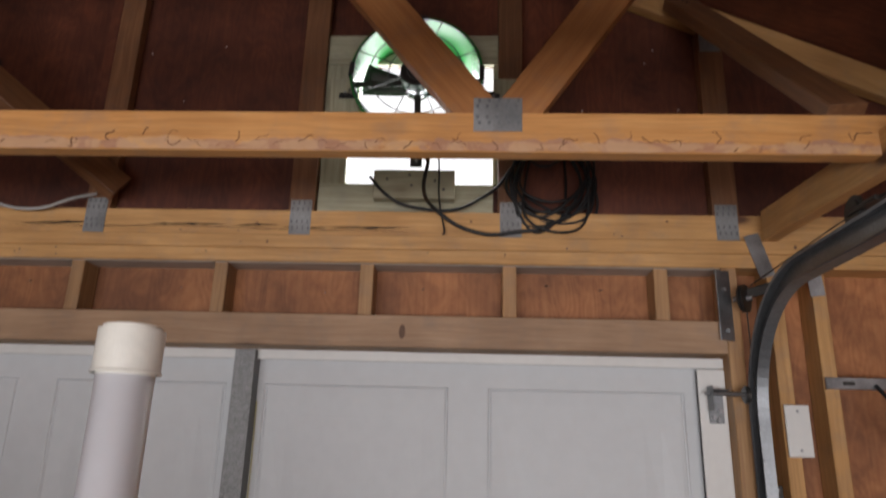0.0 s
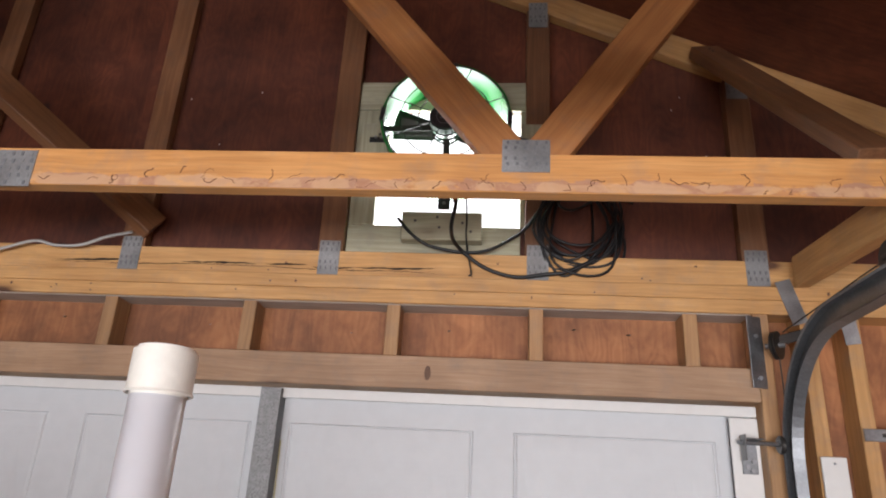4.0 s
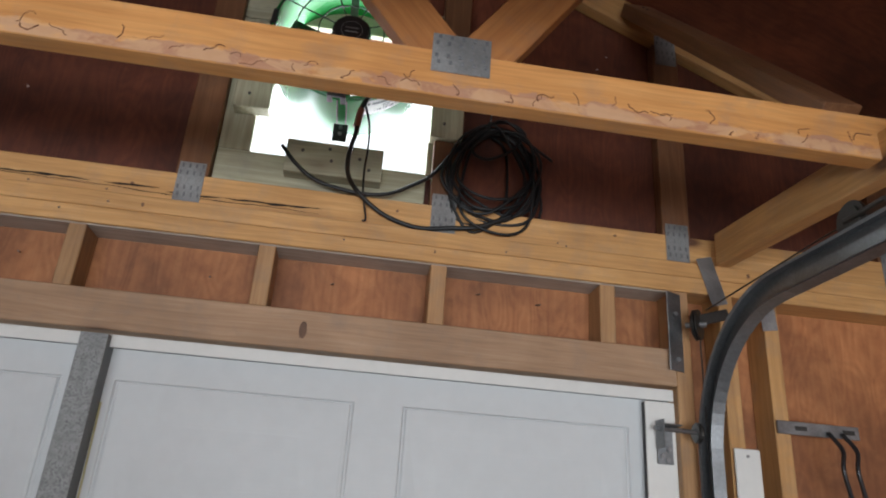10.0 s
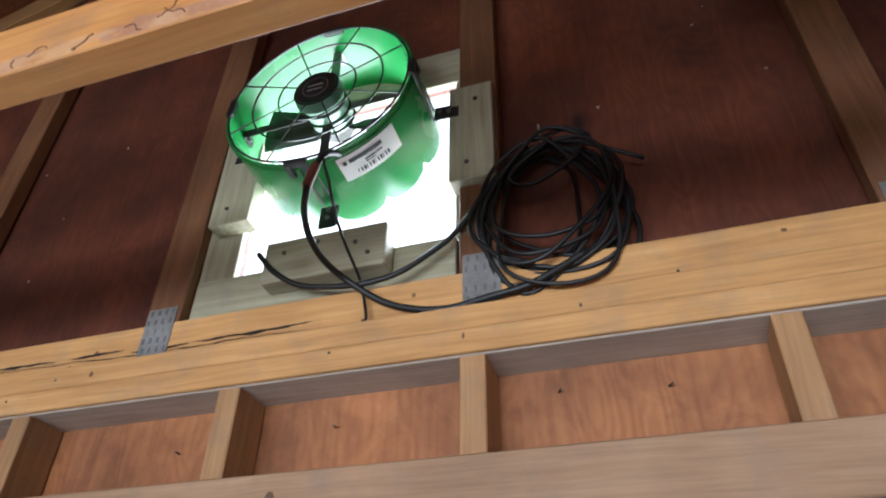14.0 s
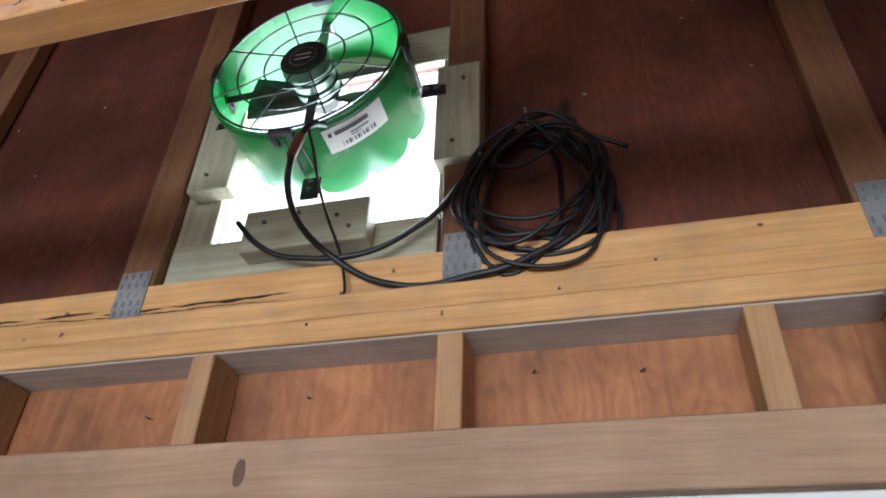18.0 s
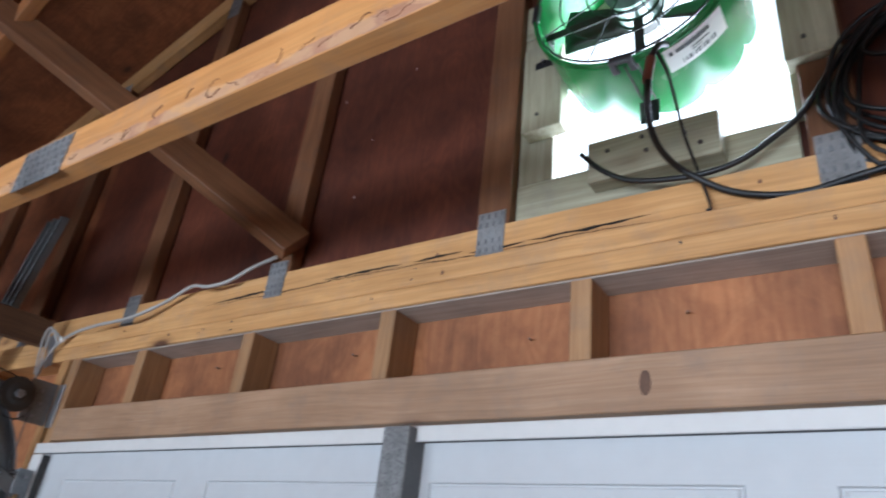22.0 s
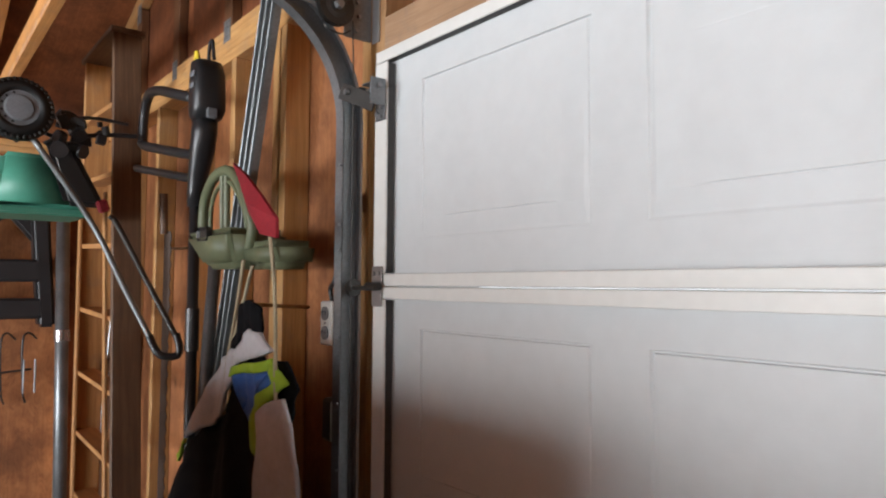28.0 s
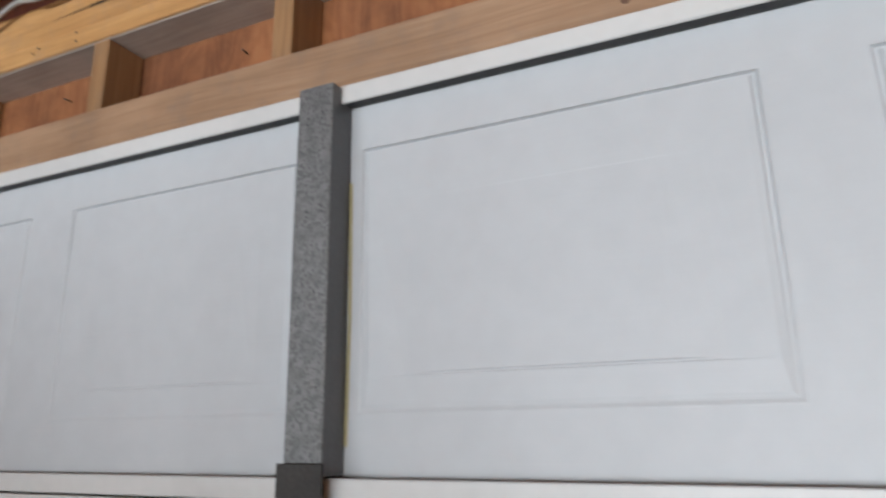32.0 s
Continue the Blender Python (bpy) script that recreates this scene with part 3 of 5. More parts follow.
for k, y in enumerate((1.365, 0.735, 0.125, -0.485, -1.095, -1.705, -2.315, -2.925, -3.535)):
    truss(y, "orange-brown lumber roof truss, its bottom chord scuffed along the edge" if k == 0 else "orange-brown lumber roof truss with steel nail plates")

# pale overcast distance beyond the gable vent
m, n, l, b = material("bright_overcast")
em = n.new("ShaderNodeEmission")
em.inputs["Color"].default_value, em.inputs["Strength"].default_value = (0.93, 0.98, 1.0, 1), 4.5
l.new(em.outputs[0], n["Material Output"].inputs["Surface"])
bd = part("backdrop", box(14.0, 0.02, 16.0, 0), m, None, "", pose(-0.1, 7.0, 9.5))
tagged(bd, "bright overcast sky seen through the gable vent", "sky", kind="structure")


# ---- the sectional garage door ----
def door_panel_sheet(w, h, panels):
    """A pressed steel section seen from inside: flat skin with framed, sloped panels. Middle at 0, face at y = 0, depth towards +y."""
    bm = bmesh.new()
    xs = [-w / 2] + [v for p in panels for v in (p[0], p[1])] + [w / 2]
    zs = [-h / 2, panels[0][2], panels[0][3], h / 2]
    grid = [[bm.verts.new((x, 0, z)) for z in zs] for x in xs]
    for i in range(len(xs) - 1):
        for k in range(3):
            if not (k == 1 and i % 2 == 1):
                bm.faces.new((grid[i][k], grid[i + 1][k], grid[i + 1][k + 1], grid[i][k + 1]))
            else:
                ring = [grid[i][k], grid[i + 1][k], grid[i + 1][k + 1], grid[i][k + 1]]
                # a bead round the frame, crisp along its top, a sharp foot to the field and soft slopes elsewhere
                for side, top, foot, high, low in ((0.002, 0.0010, 0.002, -0.0005, -0.0003), (0.006, 0.0026, 0.006, 0.0046, 0.0006), (0.008, 0.0050, 0.008, 0.0046, 0.0006), (0.012, 0.0066, 0.012, 0.0, -0.0002),
                                                   (0.018, 0.0400, 0.0440, -0.0004, -0.0014), (0.066, 0.078, 0.0450, 0.0002, 0.0028), (0.070, 0.079, 0.0472, 0.0002, 0.0028), (0.110, 0.080, 0.0486, 0.0004, 0.0004)):
                    x0, x1, z0, z1 = xs[i] + side, xs[i + 1] - side, zs[1] + foot, zs[2] - top
                    nxt = [bm.verts.new(c) for c in ((x0, low, z0), (x1, low, z0), (x1, high, z1), (x0, high, z1))]
                    for a in range(4):
                        bm.faces.new((ring[a], ring[(a + 1) % 4], nxt[(a + 1) % 4], nxt[a]))
                    ring = nxt
                bm.faces.new(ring)
    bmesh.ops.recalc_face_normals(bm, faces=bm.faces[:])
    geom = bmesh.ops.extrude_face_region(bm, geom=bm.faces[:])
    bmesh.ops.translate(bm, vec=(0, 0.022, 0), verts=[v for v in geom["geom"] if isinstance(v, bmesh.types.BMVert)])
    bmesh.ops.recalc_face_normals(bm, faces=bm.faces[:])
    return bm


# Dark fill for the shade behind the door's lips and in rivet holes.
M_RECESS_SHADE = surface("dark_recess_shade", (0.085, 0.085, 0.085), 0.7, 0.2, vary=0.3, scale=20)
DL, DR, FACE, LIP = -1.702, 0.732, 1.888, 1.862
MID, SEC, JOINT = (DL + DR) / 2, 0.530, 1.618
door = root("garage_door", label="white sectional steel garage door, closed, seen from inside", category="garage door")
pans = [(a - MID, b - MID, -0.167, 0.178) for a, b in ((-1.562, -1.105), (-1.007, -0.545), (-0.450, 0.037), (0.134, 0.638))]
strut_x = -0.4915
for k in range(4):
    z0 = JOINT - SEC * k
    zc = z0 + SEC / 2
    sec = part("section", door_panel_sheet(DR - DL - 0.01, SEC - 0.0004, pans), M_DOOR, door, "", pose(MID, FACE, zc))
    # top and bottom rails with a turned lip
    for z, h in ((z0 + 0.0145, 0.026), (z0 + SEC - 0.0145, 0.026)):
        rail = part("rail", box(DR - DL, 0.005, h, 0.0015), M_WHITE, sec, "", pose(0, LIP - FACE + 0.0025, z - zc))
        # shade between lip and skin, filled in dark
        part("channel", box(DR - DL - 0.004, FACE - LIP - 0.007, h - 0.005, 0.001), M_RECESS_SHADE, rail, "dark fill standing for the shade inside the channel", pose(0, (FACE - LIP) / 2, 0))
    for x, w in ((DL + 0.024, 0.047), (DR - 0.034, 0.068)):
        edge = part("stile", box(w, 0.005, SEC - 0.060, 0.0015), M_WHITE, sec, "", pose(x - MID, LIP - FACE + 0.0015, 0))
        part("channel", box(w - 0.006, FACE - LIP - 0.007, SEC - 0.062, 0.001), M_RECESS_SHADE, edge, "dark fill standing for the shade inside the channel", pose(0, (FACE - LIP) / 2, 0))
    # galvanised centre stile, a folded channel
    w, d, t, hh = 0.053, 0.046, 0.0022, SEC - 0.036
    st = part("centre_stile", box(w, t, hh, 0.0003, (0, -d, 0)), M_STILE, sec, "mottled galvanised steel channel", pose(strut_x - MID, 0, 0.012))
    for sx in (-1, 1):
        part("flange", box(t, d - 0.001, hh, 0.0003, (sx * (w - t) / 2, -d / 2 + 0.0007, 0)), M_FLANGE_SHADE, st, "smooth steel side of the channel, coloured dark for its shade")
        for z in (0.205, 0.196, 0.075, 0.068, -0.035, -0.150):
            part("rivet_hole", cyl(0.0016, 0.001, 8, m=pose(sx * 0.011 + 0.004 * math.sin(31 * z), -d - t / 2, z + sx * 0.003, 90, 0, 0)), M_RECESS_SHADE, st)
    part("glue_line", tube([(w / 2 + 0.002, -0.0005, -0.215), (w / 2 + 0.004, -0.0005, -0.05), (w / 2 + 0.002, -0.0005, 0.12)], 0.0022, 6), M_GLUE, st, "yellowed glue squeezed out along the foot")
    # hinge leaf at the joint
    hb = box(0.064, 0.004, 0.050, 0.001, (0, -0.052, 0))
    merge(hb, cyl(0.0065, 0.066, 12, m=pose(0, -0.056, -0.028, 0, 90, 0)))
    part("centre_hinge", hb, M_DARK_STEEL, sec, "dark steel hinge", pose(strut_x - MID, 0, -SEC / 2 + 0.020))

# ---- gable vent frame of treated boards ----
vent = root("gable_vent_frame", label="pale green pressure-treated board frame round a gable vent opening", category="vent frame")
VY = 1.972
board("frame_board", (-0.370, VY + 0.009, 2.617), (0.150, VY + 0.009, 2.617), 0.088, 0.018, M_TREATED, vent)
board("frame_board", (-0.374, VY + 0.009, 3.118), (0.168, VY + 0.009, 3.118), 0.105, 0.018, M_TREATED, vent)
board("frame_board", (-0.331, VY + 0.010, 2.662), (-0.335, VY + 0.010, 3.064), 0.078, 0.017, M_TREATED, vent, (1, 0, 0))
board("frame_board", (0.158, VY + 0.010, 2.662), (0.158, VY + 0.010, 3.064), 0.020, 0.017, M_TREATED, vent, (1, 0, 0))
board("mounting_block", (-0.303, VY - 0.021, 2.762), (-0.306, VY - 0.021, 2.990), 0.089, 0.040, M_TREATED, vent, (1, 0, 0))
board("mounting_block", (0.190, VY - 0.021, 2.750), (0.190, VY - 0.021, 2.992), 0.084, 0.040, M_TREATED, vent, (1, 0, 0))
board("mounting_block", (-0.200, VY - 0.021, 2.645), (0.037, VY - 0.021, 2.645), 0.089, 0.040, M_TREATED, vent)

for x, z in ((-0.160, 2.660), (-0.095, 2.672), (-0.088, 2.640), (-0.020, 2.655), (0.005, 2.628), (-0.312, 2.80), (-0.290, 2.95), (0.182, 2.79), (0.200, 2.95)):
    part("screw_head", cyl(0.0042, 0.003, 10, m=pose(x, VY - 0.042, z, 90, 0, 0)), M_NAIL, vent)


# ---- gable fan ----
FC = Vector((-0.077, 1.820, 2.943))
fan = root("gable_fan", Matrix.Translation(FC) @ pose(0, 0, 0, 90 - 2, 0, 0), label="round green steel gable fan with a black wire guard and motor", category="fan")
R, D = 0.191, 0.168   # local z points into the room, local y up


def ring(r, wire, z=0.0, seg=64):
    return tube([(r * math.cos(2 * math.pi * k / seg), r * math.sin(2 * math.pi * k / seg), z) for k in range(seg)], wire, 6, closed=True)


def drum(r, deep, wall=0.0025, seg=144, lobes=12):
    """Thin open drum whose far edge is cut into round lobes between notches."""
    bm, rows = bmesh.new(), []
    for rad in (r, r - wall):
        lip, end = [], []
        for k in range(seg):
            a = 2 * math.pi * k / seg
            cut = 0.022 * (1 - abs(math.sin(lobes * a / 2)) ** 0.45)
            lip.append(bm.verts.new((rad * math.cos(a), rad * math.sin(a), 0)))
            end.append(bm.verts.new((rad * math.cos(a), rad * math.sin(a), -deep + cut)))
        rows += [lip, end]
    for k in range(seg):
        n = (k + 1) % seg
        bm.faces.new((rows[0][k], rows[0][n], rows[1][n], rows[1][k]))
        bm.faces.new((rows[2][n], rows[2][k], rows[3][k], rows[3][n]))
        bm.faces.new((rows[1][k], rows[1][n], rows[3][n], rows[3][k]))
        bm.faces.new((rows[0][n], rows[0][k], rows[2][k], rows[2][n]))
    bmesh.ops.recalc_face_normals(bm, faces=bm.faces[:])
    return bm


house = part("housing", drum(R, D), M_GREEN, fan, "glossy green drum housing with a lobed far edge", None)
for r, wire, z in ((R - 0.001, 0.0030, 0.0), (R + 0.0005, 0.0014, -0.012)):
    part("rolled_rim", ring(r, wire, z), M_GREEN, house, "", None, True)
guard = part("guard", ring(R - 0.006, 0.0024, 0.004), M_BLACKPL, fan, "black wire guard")
for r in (0.134, 0.080):
    part("guard_ring", ring(r, 0.0019, 0.004), M_BLACKPL, guard)
for k in range(8):
    a = radians(22.5 + 45 * k)
    part("guard_spoke", rod((0.04 * math.cos(a), 0.04 * math.sin(a), 0.006), ((R - 0.006) * math.cos(a), (R - 0.006) * math.sin(a), 0.005), 0.0016, 6), M_BLACKPL, guard)
for a in (0, 88, 176, 266):
    c = Matrix.Rotation(radians(a), 4, "Z") @ Matrix.Translation((R - 0.003, 0, 0.0))
    bm = box(0.014, 0.044, 0.012, 0.002)
    box(0.006, 0.012, 0.030, 0.001, (0.005, 0.016, -0.012), bm)
    box(0.006, 0.012, 0.030, 0.001, (0.005, -0.016, -0.012), bm)
    part("guard_clip", bm, M_BLACKPL, fan, "black plastic clip", c)
motor = part("motor", cyl(0.043, 0.068, 36, bevel=0.004), M_ALU, fan, "bright ribbed motor body", pose(0, 0, -0.046))
for z in (0.018, -0.004, -0.026):
    part("motor_band", ring(0.0435, 0.0032, z, 36), M_DARK_STEEL, motor)
cap = part("motor_cap", cyl(0.050, 0.026, 40, 0.046, bevel=0.004), M_BLACKPL, fan, "black plastic motor cap with a round mark", pose(0, 0, -0.002))
M_MARK = surface("grey_mark_paint", (0.30, 0.30, 0.30), 0.5, bump=0)
bm = ring(0.026, 0.0011, 0.0122, 32)
for y in (-0.006, 0.006):
    merge(bm, rod((-0.016, y, 0.0122), (0.016, y, 0.0122), 0.0018, 6))
part("round_mark", bm, M_MARK, cap)
for a, mat in ((2, M_GALV), (92, M_GALV), (182, M_DARK_STEEL), (272, M_DARK_STEEL)):
    bm = box(R - 0.046, 0.020, 0.003, 0.0008, ((R + 0.040) / 2, 0, 0))
    box(0.003, 0.022, 0.030, 0.0008, (R - 0.005, 0, -0.013), bm)
    arm = part("motor_arm", bm, mat, fan, "", Matrix.Rotation(radians(a), 4, "Z") @ Matrix.Translation((0, 0, -0.052)))
    part("arm_bolt", cyl(0.0055, 0.006, 6, m=pose(R - 0.009, 0, -0.014, 0, 90, 0)), M_GALV, arm)
bm = cyl(0.030, 0.03, 24)
part("blade_hub", bm, M_DARK_STEEL, fan, "", pose(0, 0, -0.092))
for k in range(2):
    bm, rows = bmesh.new(), []
    for i in range(7):
        u = i / 6
        rad = 0.028 + u * (R - 0.048)
        half, tw = 0.022 + 0.024 * u, radians(30 - 14 * u)
        rows.append([bm.verts.new((rad * math.cos(s * half / max(rad, 0.05)), rad * math.sin(s * half / max(rad, 0.05)), -s * half * math.sin(tw))) for s in (-1, -0.5, 0, 0.5, 1)])
    for i in range(6):
        for j in range(4):
            bm.faces.new((rows[i][j], rows[i][j + 1], rows[i + 1][j + 1], rows[i + 1][j]))
    geom = bmesh.ops.extrude_face_region(bm, geom=bm.faces[:])
    bmesh.ops.translate(bm, vec=(0, 0, 0.003), verts=[v for v in geom["geom"] if isinstance(v, bmesh.types.BMVert)])
    bmesh.ops.recalc_face_normals(bm, faces=bm.faces[:])
    part("fan_blade", bm, M_DARK_STEEL, fan, "", Matrix.Rotation(radians(-12 + 180 * k), 4, "Z") @ Matrix.Translation((0, 0, -0.092)), True)
# rating label bent round the drum: printed lines as plain bars
for name, a0, a1, z0, z1, off, mat in (("label", -74, -38, -0.072, -0.018, 0.0008, "w"), ("logo_bar", -68, -48, -0.036, -0.027, 0.0016, "k"), ("logo_dot", -71.5, -69.5, -0.036, -0.027, 0.0016, "k"),
                                       ("print_bar", -60, -49, -0.045, -0.042, 0.0016, "k"), ("print_bar", -60, -54, -0.050, -0.048, 0.0016, "k")) + tuple(
                                           ("code_bar", -66 + 1.7 * k, -66 + 1.7 * k + (0.5 + 0.4 * (k * 7 % 3)), -0.064, -0.054, 0.0016, "k") for k in range(12)):
    bm = bmesh.new()
    n = max(2, int((a1 - a0) / 3))
    A = [radians(a0 + (a1 - a0) * i / n) for i in range(n + 1)]
    lo = [bm.verts.new(((R + off) * math.cos(a), (R + off) * math.sin(a), z0)) for a in A]
    hi = [bm.verts.new(((R + off) * math.cos(a), (R + off) * math.sin(a), z1)) for a in A]
    for i in range(n):
        bm.faces.new((lo[i], lo[i + 1], hi[i + 1], hi[i]))
    if name == "label":
        sticker = part(name, bm, M_WHITE, fan, "white printed paper label")
    else:
        part(name, bm, M_BLACKPL, sticker)
# feet that hold the drum to the blocks
for a in (-90, -2, 180, 90):
    foot = part("mounting_foot", box(0.050, 0.036, 0.004, 0.001, (0.029, 0, 0)), M_BLACKPL, fan, "black steel foot with bolts", Matrix.Rotation(radians(a), 4, "Z") @ Matrix.Translation((R + 0.0, 0, -D + 0.055)))
    for x in (0.016, 0.034):
        part("bolt", cyl(0.005, 0.006, 6, m=pose(x, 0, 0.004)), M_GALV, foot)
    for dy in (-0.011, 0.011):
        part("rail_strip", rod((0.002, dy, 0.0), (0.002, dy, D - 0.070), 0.0016, 6), M_DARK_STEEL, foot)


# ---- cables ----
coil = root("cable_coil", pose(0, 0, 0), label="coiled black rubber power cable hung on a nail in the gable", category="cable")
rng = random.Random(4)
hook = Vector((0.313, 1.965, 2.815))
for k in range(13):
    wide, drop = rng.uniform(0.098, 0.132), rng.uniform(0.235, 0.318)
    lean, y0 = rng.uniform(-0.055, 0.030), 1.974 - 0.0040 * k
    low = 0.62 + 0.10 * rng.random()                       # the bulge lies below the middle
    top = hook + Vector((rng.uniform(-0.035, 0.035), 0, rng.uniform(-0.022, 0.006)))
    pts = []
    for i in range(40):
        a = 2 * math.pi * i / 40
        u = 0.5 - 0.5 * math.cos(a)                        # 0 at the hook, 1 at the lowest point
        x = wide * math.sin(a) * (0.82 + 0.30 * u * low) + lean * u + 0.010 * math.sin(3 * a + 1.9 * k)
        pts.append((top.x + x + 0.004, y0 + 0.007 * math.sin(2 * a + k), top.z - drop * u + 0.012 * math.sin(2 * a + 1.3 * k) * u))
    part("cable_loop", tube(pts, 0.0038, 8, closed=True), M_BLACK, coil, "", None, True)
for name, pts, r in (("cable_run", [(-0.012, 1.835, 2.775), (-0.019, 1.790, 2.735), (-0.032, 1.778, 2.683), (-0.031, 1.772, 2.641), (-0.038, 1.786, 2.614), (-0.044, 1.820, 2.593), (-0.041, 1.870, 2.579), (-0.020, 1.915, 2.565), (0.036, 1.936, 2.527), (0.095, 1.938, 2.503), (0.151, 1.938, 2.495), (0.214, 1.938, 2.504), (0.285, 1.935, 2.515), (0.37, 1.940, 2.56)], 0.0056),
                     ("cable_run", [(-0.210, 1.926, 2.664), (-0.170, 1.924, 2.617), (-0.120, 1.930, 2.584), (-0.055, 1.930, 2.568), (0.006, 1.930, 2.563), (0.062, 1.934, 2.575), (0.117, 1.938, 2.608), (0.164, 1.938, 2.645), (0.226, 1.938, 2.734), (0.29, 1.945, 2.805)], 0.0050),
                     ("thin_wire", [(-0.010, 1.830, 2.77), (-0.020, 1.790, 2.728), (-0.005, 1.790, 2.671), (-0.002, 1.820, 2.625), (-0.005, 1.870, 2.602), (-0.004, 1.912, 2.582), (-0.001, 1.934, 2.561), (0.011, 1.936, 2.503), (0.004, 1.936, 2.495)], 0.0026),
                     ("loose_end", [(0.300, 1.945, 2.82), (0.36, 1.935, 2.822), (0.395, 1.935, 2.80), (0.405, 1.938, 2.775), (0.480, 1.960, 2.741)], 0.0036),
                     ("inner_loop", [(0.335, 1.930, 2.800), (0.270, 1.925, 2.745), (0.262, 1.925, 2.715), (0.300, 1.922, 2.700), (0.360, 1.925, 2.735), (0.385, 1.932, 2.775)], 0.0040),
                     ("inner_loop", [(0.245, 1.935, 2.74), (0.225, 1.932, 2.655), (0.250, 1.928, 2.612), (0.315, 1.926, 2.592), (0.385, 1.930, 2.612), (0.415, 1.938, 2.66)], 0.0040)):
    part(name, tube(smooth_path(pts, 8), r, 10), M_BLACK, coil, "", None, True)
part("cable_gland", rod((-0.027, 1.779, 2.702), (-0.033, 1.772, 2.650), 0.0078, 14), surface("brown_gland", (0.16, 0.05, 0.03), 0.5), coil, "brown cable gland")
part("hanging_nail", rod((0.313, 1.99, 2.830), (0.311, 1.955, 2.868), 0.0022, 8), M_GALV, coil)

M_GREYCABLE = surface("grey_sheathed_cable", (0.42, 0.40, 0.37), 0.5, vary=0.2)
wire = root("wall_cable", label="grey sheathed electric cable lying loosely along the plate", category="cable")
part("sheath", tube(smooth_path([(-1.02, 1.935, 2.605), (-1.09, 1.925, 2.583), (-1.158, 1.915, 2.552), (-1.235, 1.912, 2.548), (-1.309, 1.915, 2.561), (-1.413, 1.92, 2.535), (-1.535, 1.905, 2.499), (-1.70, 1.90, 2.492), (-1.80, 1.897, 2.480), (-1.861, 1.892, 2.452), (-1.905, 1.892, 2.405), (-1.915, 1.893, 2.36)], 8), 0.0048, 8), M_GREYCABLE, wire, "", None, True)
for pts in ([(-1.86, 1.889, 2.45), (-1.90, 1.872, 2.50), (-1.93, 1.876, 2.46), (-1.925, 1.888, 2.36)], [(-1.84, 1.889, 2.455), (-1.88, 1.87, 2.49), (-1.895, 1.875, 2.44), (-1.90, 1.886, 2.33)]):
    part("bare_wire", tube(smooth_path(pts, 8), 0.0032, 6), M_GREYCABLE, wire, "", None, True)
part("cable_clip", box(0.022, 0.012, 0.014, 0.002), M_WHITE, wire, "white cable staple", pose(-1.845, 1.890, 2.462, 0, 30, 0))

# ---- door tracks and hardware ----
TRK = [(-0.012, -0.027), (0.014, -0.031), (0.014, 0.031), (-0.012, 0.027), (-0.009, 0.022), (0.011, 0.026), (0.011, -0.026), (-0.009, -0.022)]


def track(x, s, label):
    t = root("door_track", pose(x, 0, 0), label=label, category="door track", group="door tracks")
    cy, cz, r = 1.858, 2.0, 0.305
    part("upright_track", tube([(0, cy, 0.02), (0, cy, 1.0), (0, cy, cz - 0.06)], 0.02, profile=TRK, up=(s, 0, 0)), M_TRACK, t)
    part("curved_track", tube([(0, cy, cz - 0.06)] + [(0, cy - r + r * math.cos(a), cz + r * math.sin(a)) for a in [radians(5 * k) for k in range(19)]] + [(0, cy - r - 0.03, cz + r)], 0.02, profile=TRK, up=(s, 0, 0)), M_TRACK, t, "dark curved steel track")
    part("level_track", tube([(0, cy - r - 0.03, cz + r), (0, 0.3, cz + r), (0, -0.9, cz + r)], 0.02, profile=TRK, up=(s, 0, 0)), M_TRACK, t)
    # wall clips with bolts
    for z in (1.82, 1.10, 0.45):
        c = part("wall_clip", box(0.050, 0.004, 0.046, 0.001), M_DARK_STEEL, t, "slotted steel track clip", pose(s * 0.028, 1.893, z))
        for dz in (-0.012, 0.012):
            part("slot", box(0.016, 0.003, 0.007, 0.001), M_GALV, c, "", pose(s * 0.008, -0.003, dz))
    for z in (0.9, 1.2, 1.35, 1.5, 1.7, 1.76, 1.90):
        part("rivet", cyl(0.0035, 0.004, 8, m=pose(-s * 0.010, 1.826, z, 90, 0, 0)), M_GALV, t)
    return t


track(0.806, 1, "dull grey steel garage door track curving from upright to level")
track(-1.802, -1, "dull grey steel garage door track with slotted wall clips")


def top_roller(x, s):
    """Roller bracket at the door's top corner: folded plate, stem and wheel in the track."""
    b = root("roller_bracket", pose(x, 1.858, 2.045), label="dark steel roller bracket with a stem running into the track", category="door hardware", group="roller brackets")
    part("plate", box(0.036, 0.003, 0.075, 0.001), M_TRACK, b, "", pose(0, -0.0015, -0.022))
    part("fold", box(0.003, 0.040, 0.060, 0.001), M_TRACK, b, "", pose(-s * 0.018, -0.021, 0.0))
    part("fold", box(0.040, 0.034, 0.003, 0.001), M_TRACK, b, "", pose(s * 0.006, -0.020, 0.020))
    part("stem", rod((-s * 0.030, -0.022, 0.012), (s * 0.075, -0.006, 0.012), 0.0052, 10), M_GALV, b)
    part("roller", cyl(0.022, 0.012, 20, bevel=0.003, m=pose(s * 0.078, 0.0, 0.012, 0, 90, 0)), M_DARK_STEEL, b)
    if s < 0:
        part("arm", box(0.110, 0.004, 0.038, 0.001), M_DARK_STEEL, b, "dark steel roller arm", pose(s * 0.052, -0.030, 0.000, 0, -s * 24, -s * 18))
        part("arm_bolt", cyl(0.007, 0.010, 6, m=pose(s * 0.075, -0.045, 0.014, 90, 0, 0)), M_GALV, b)
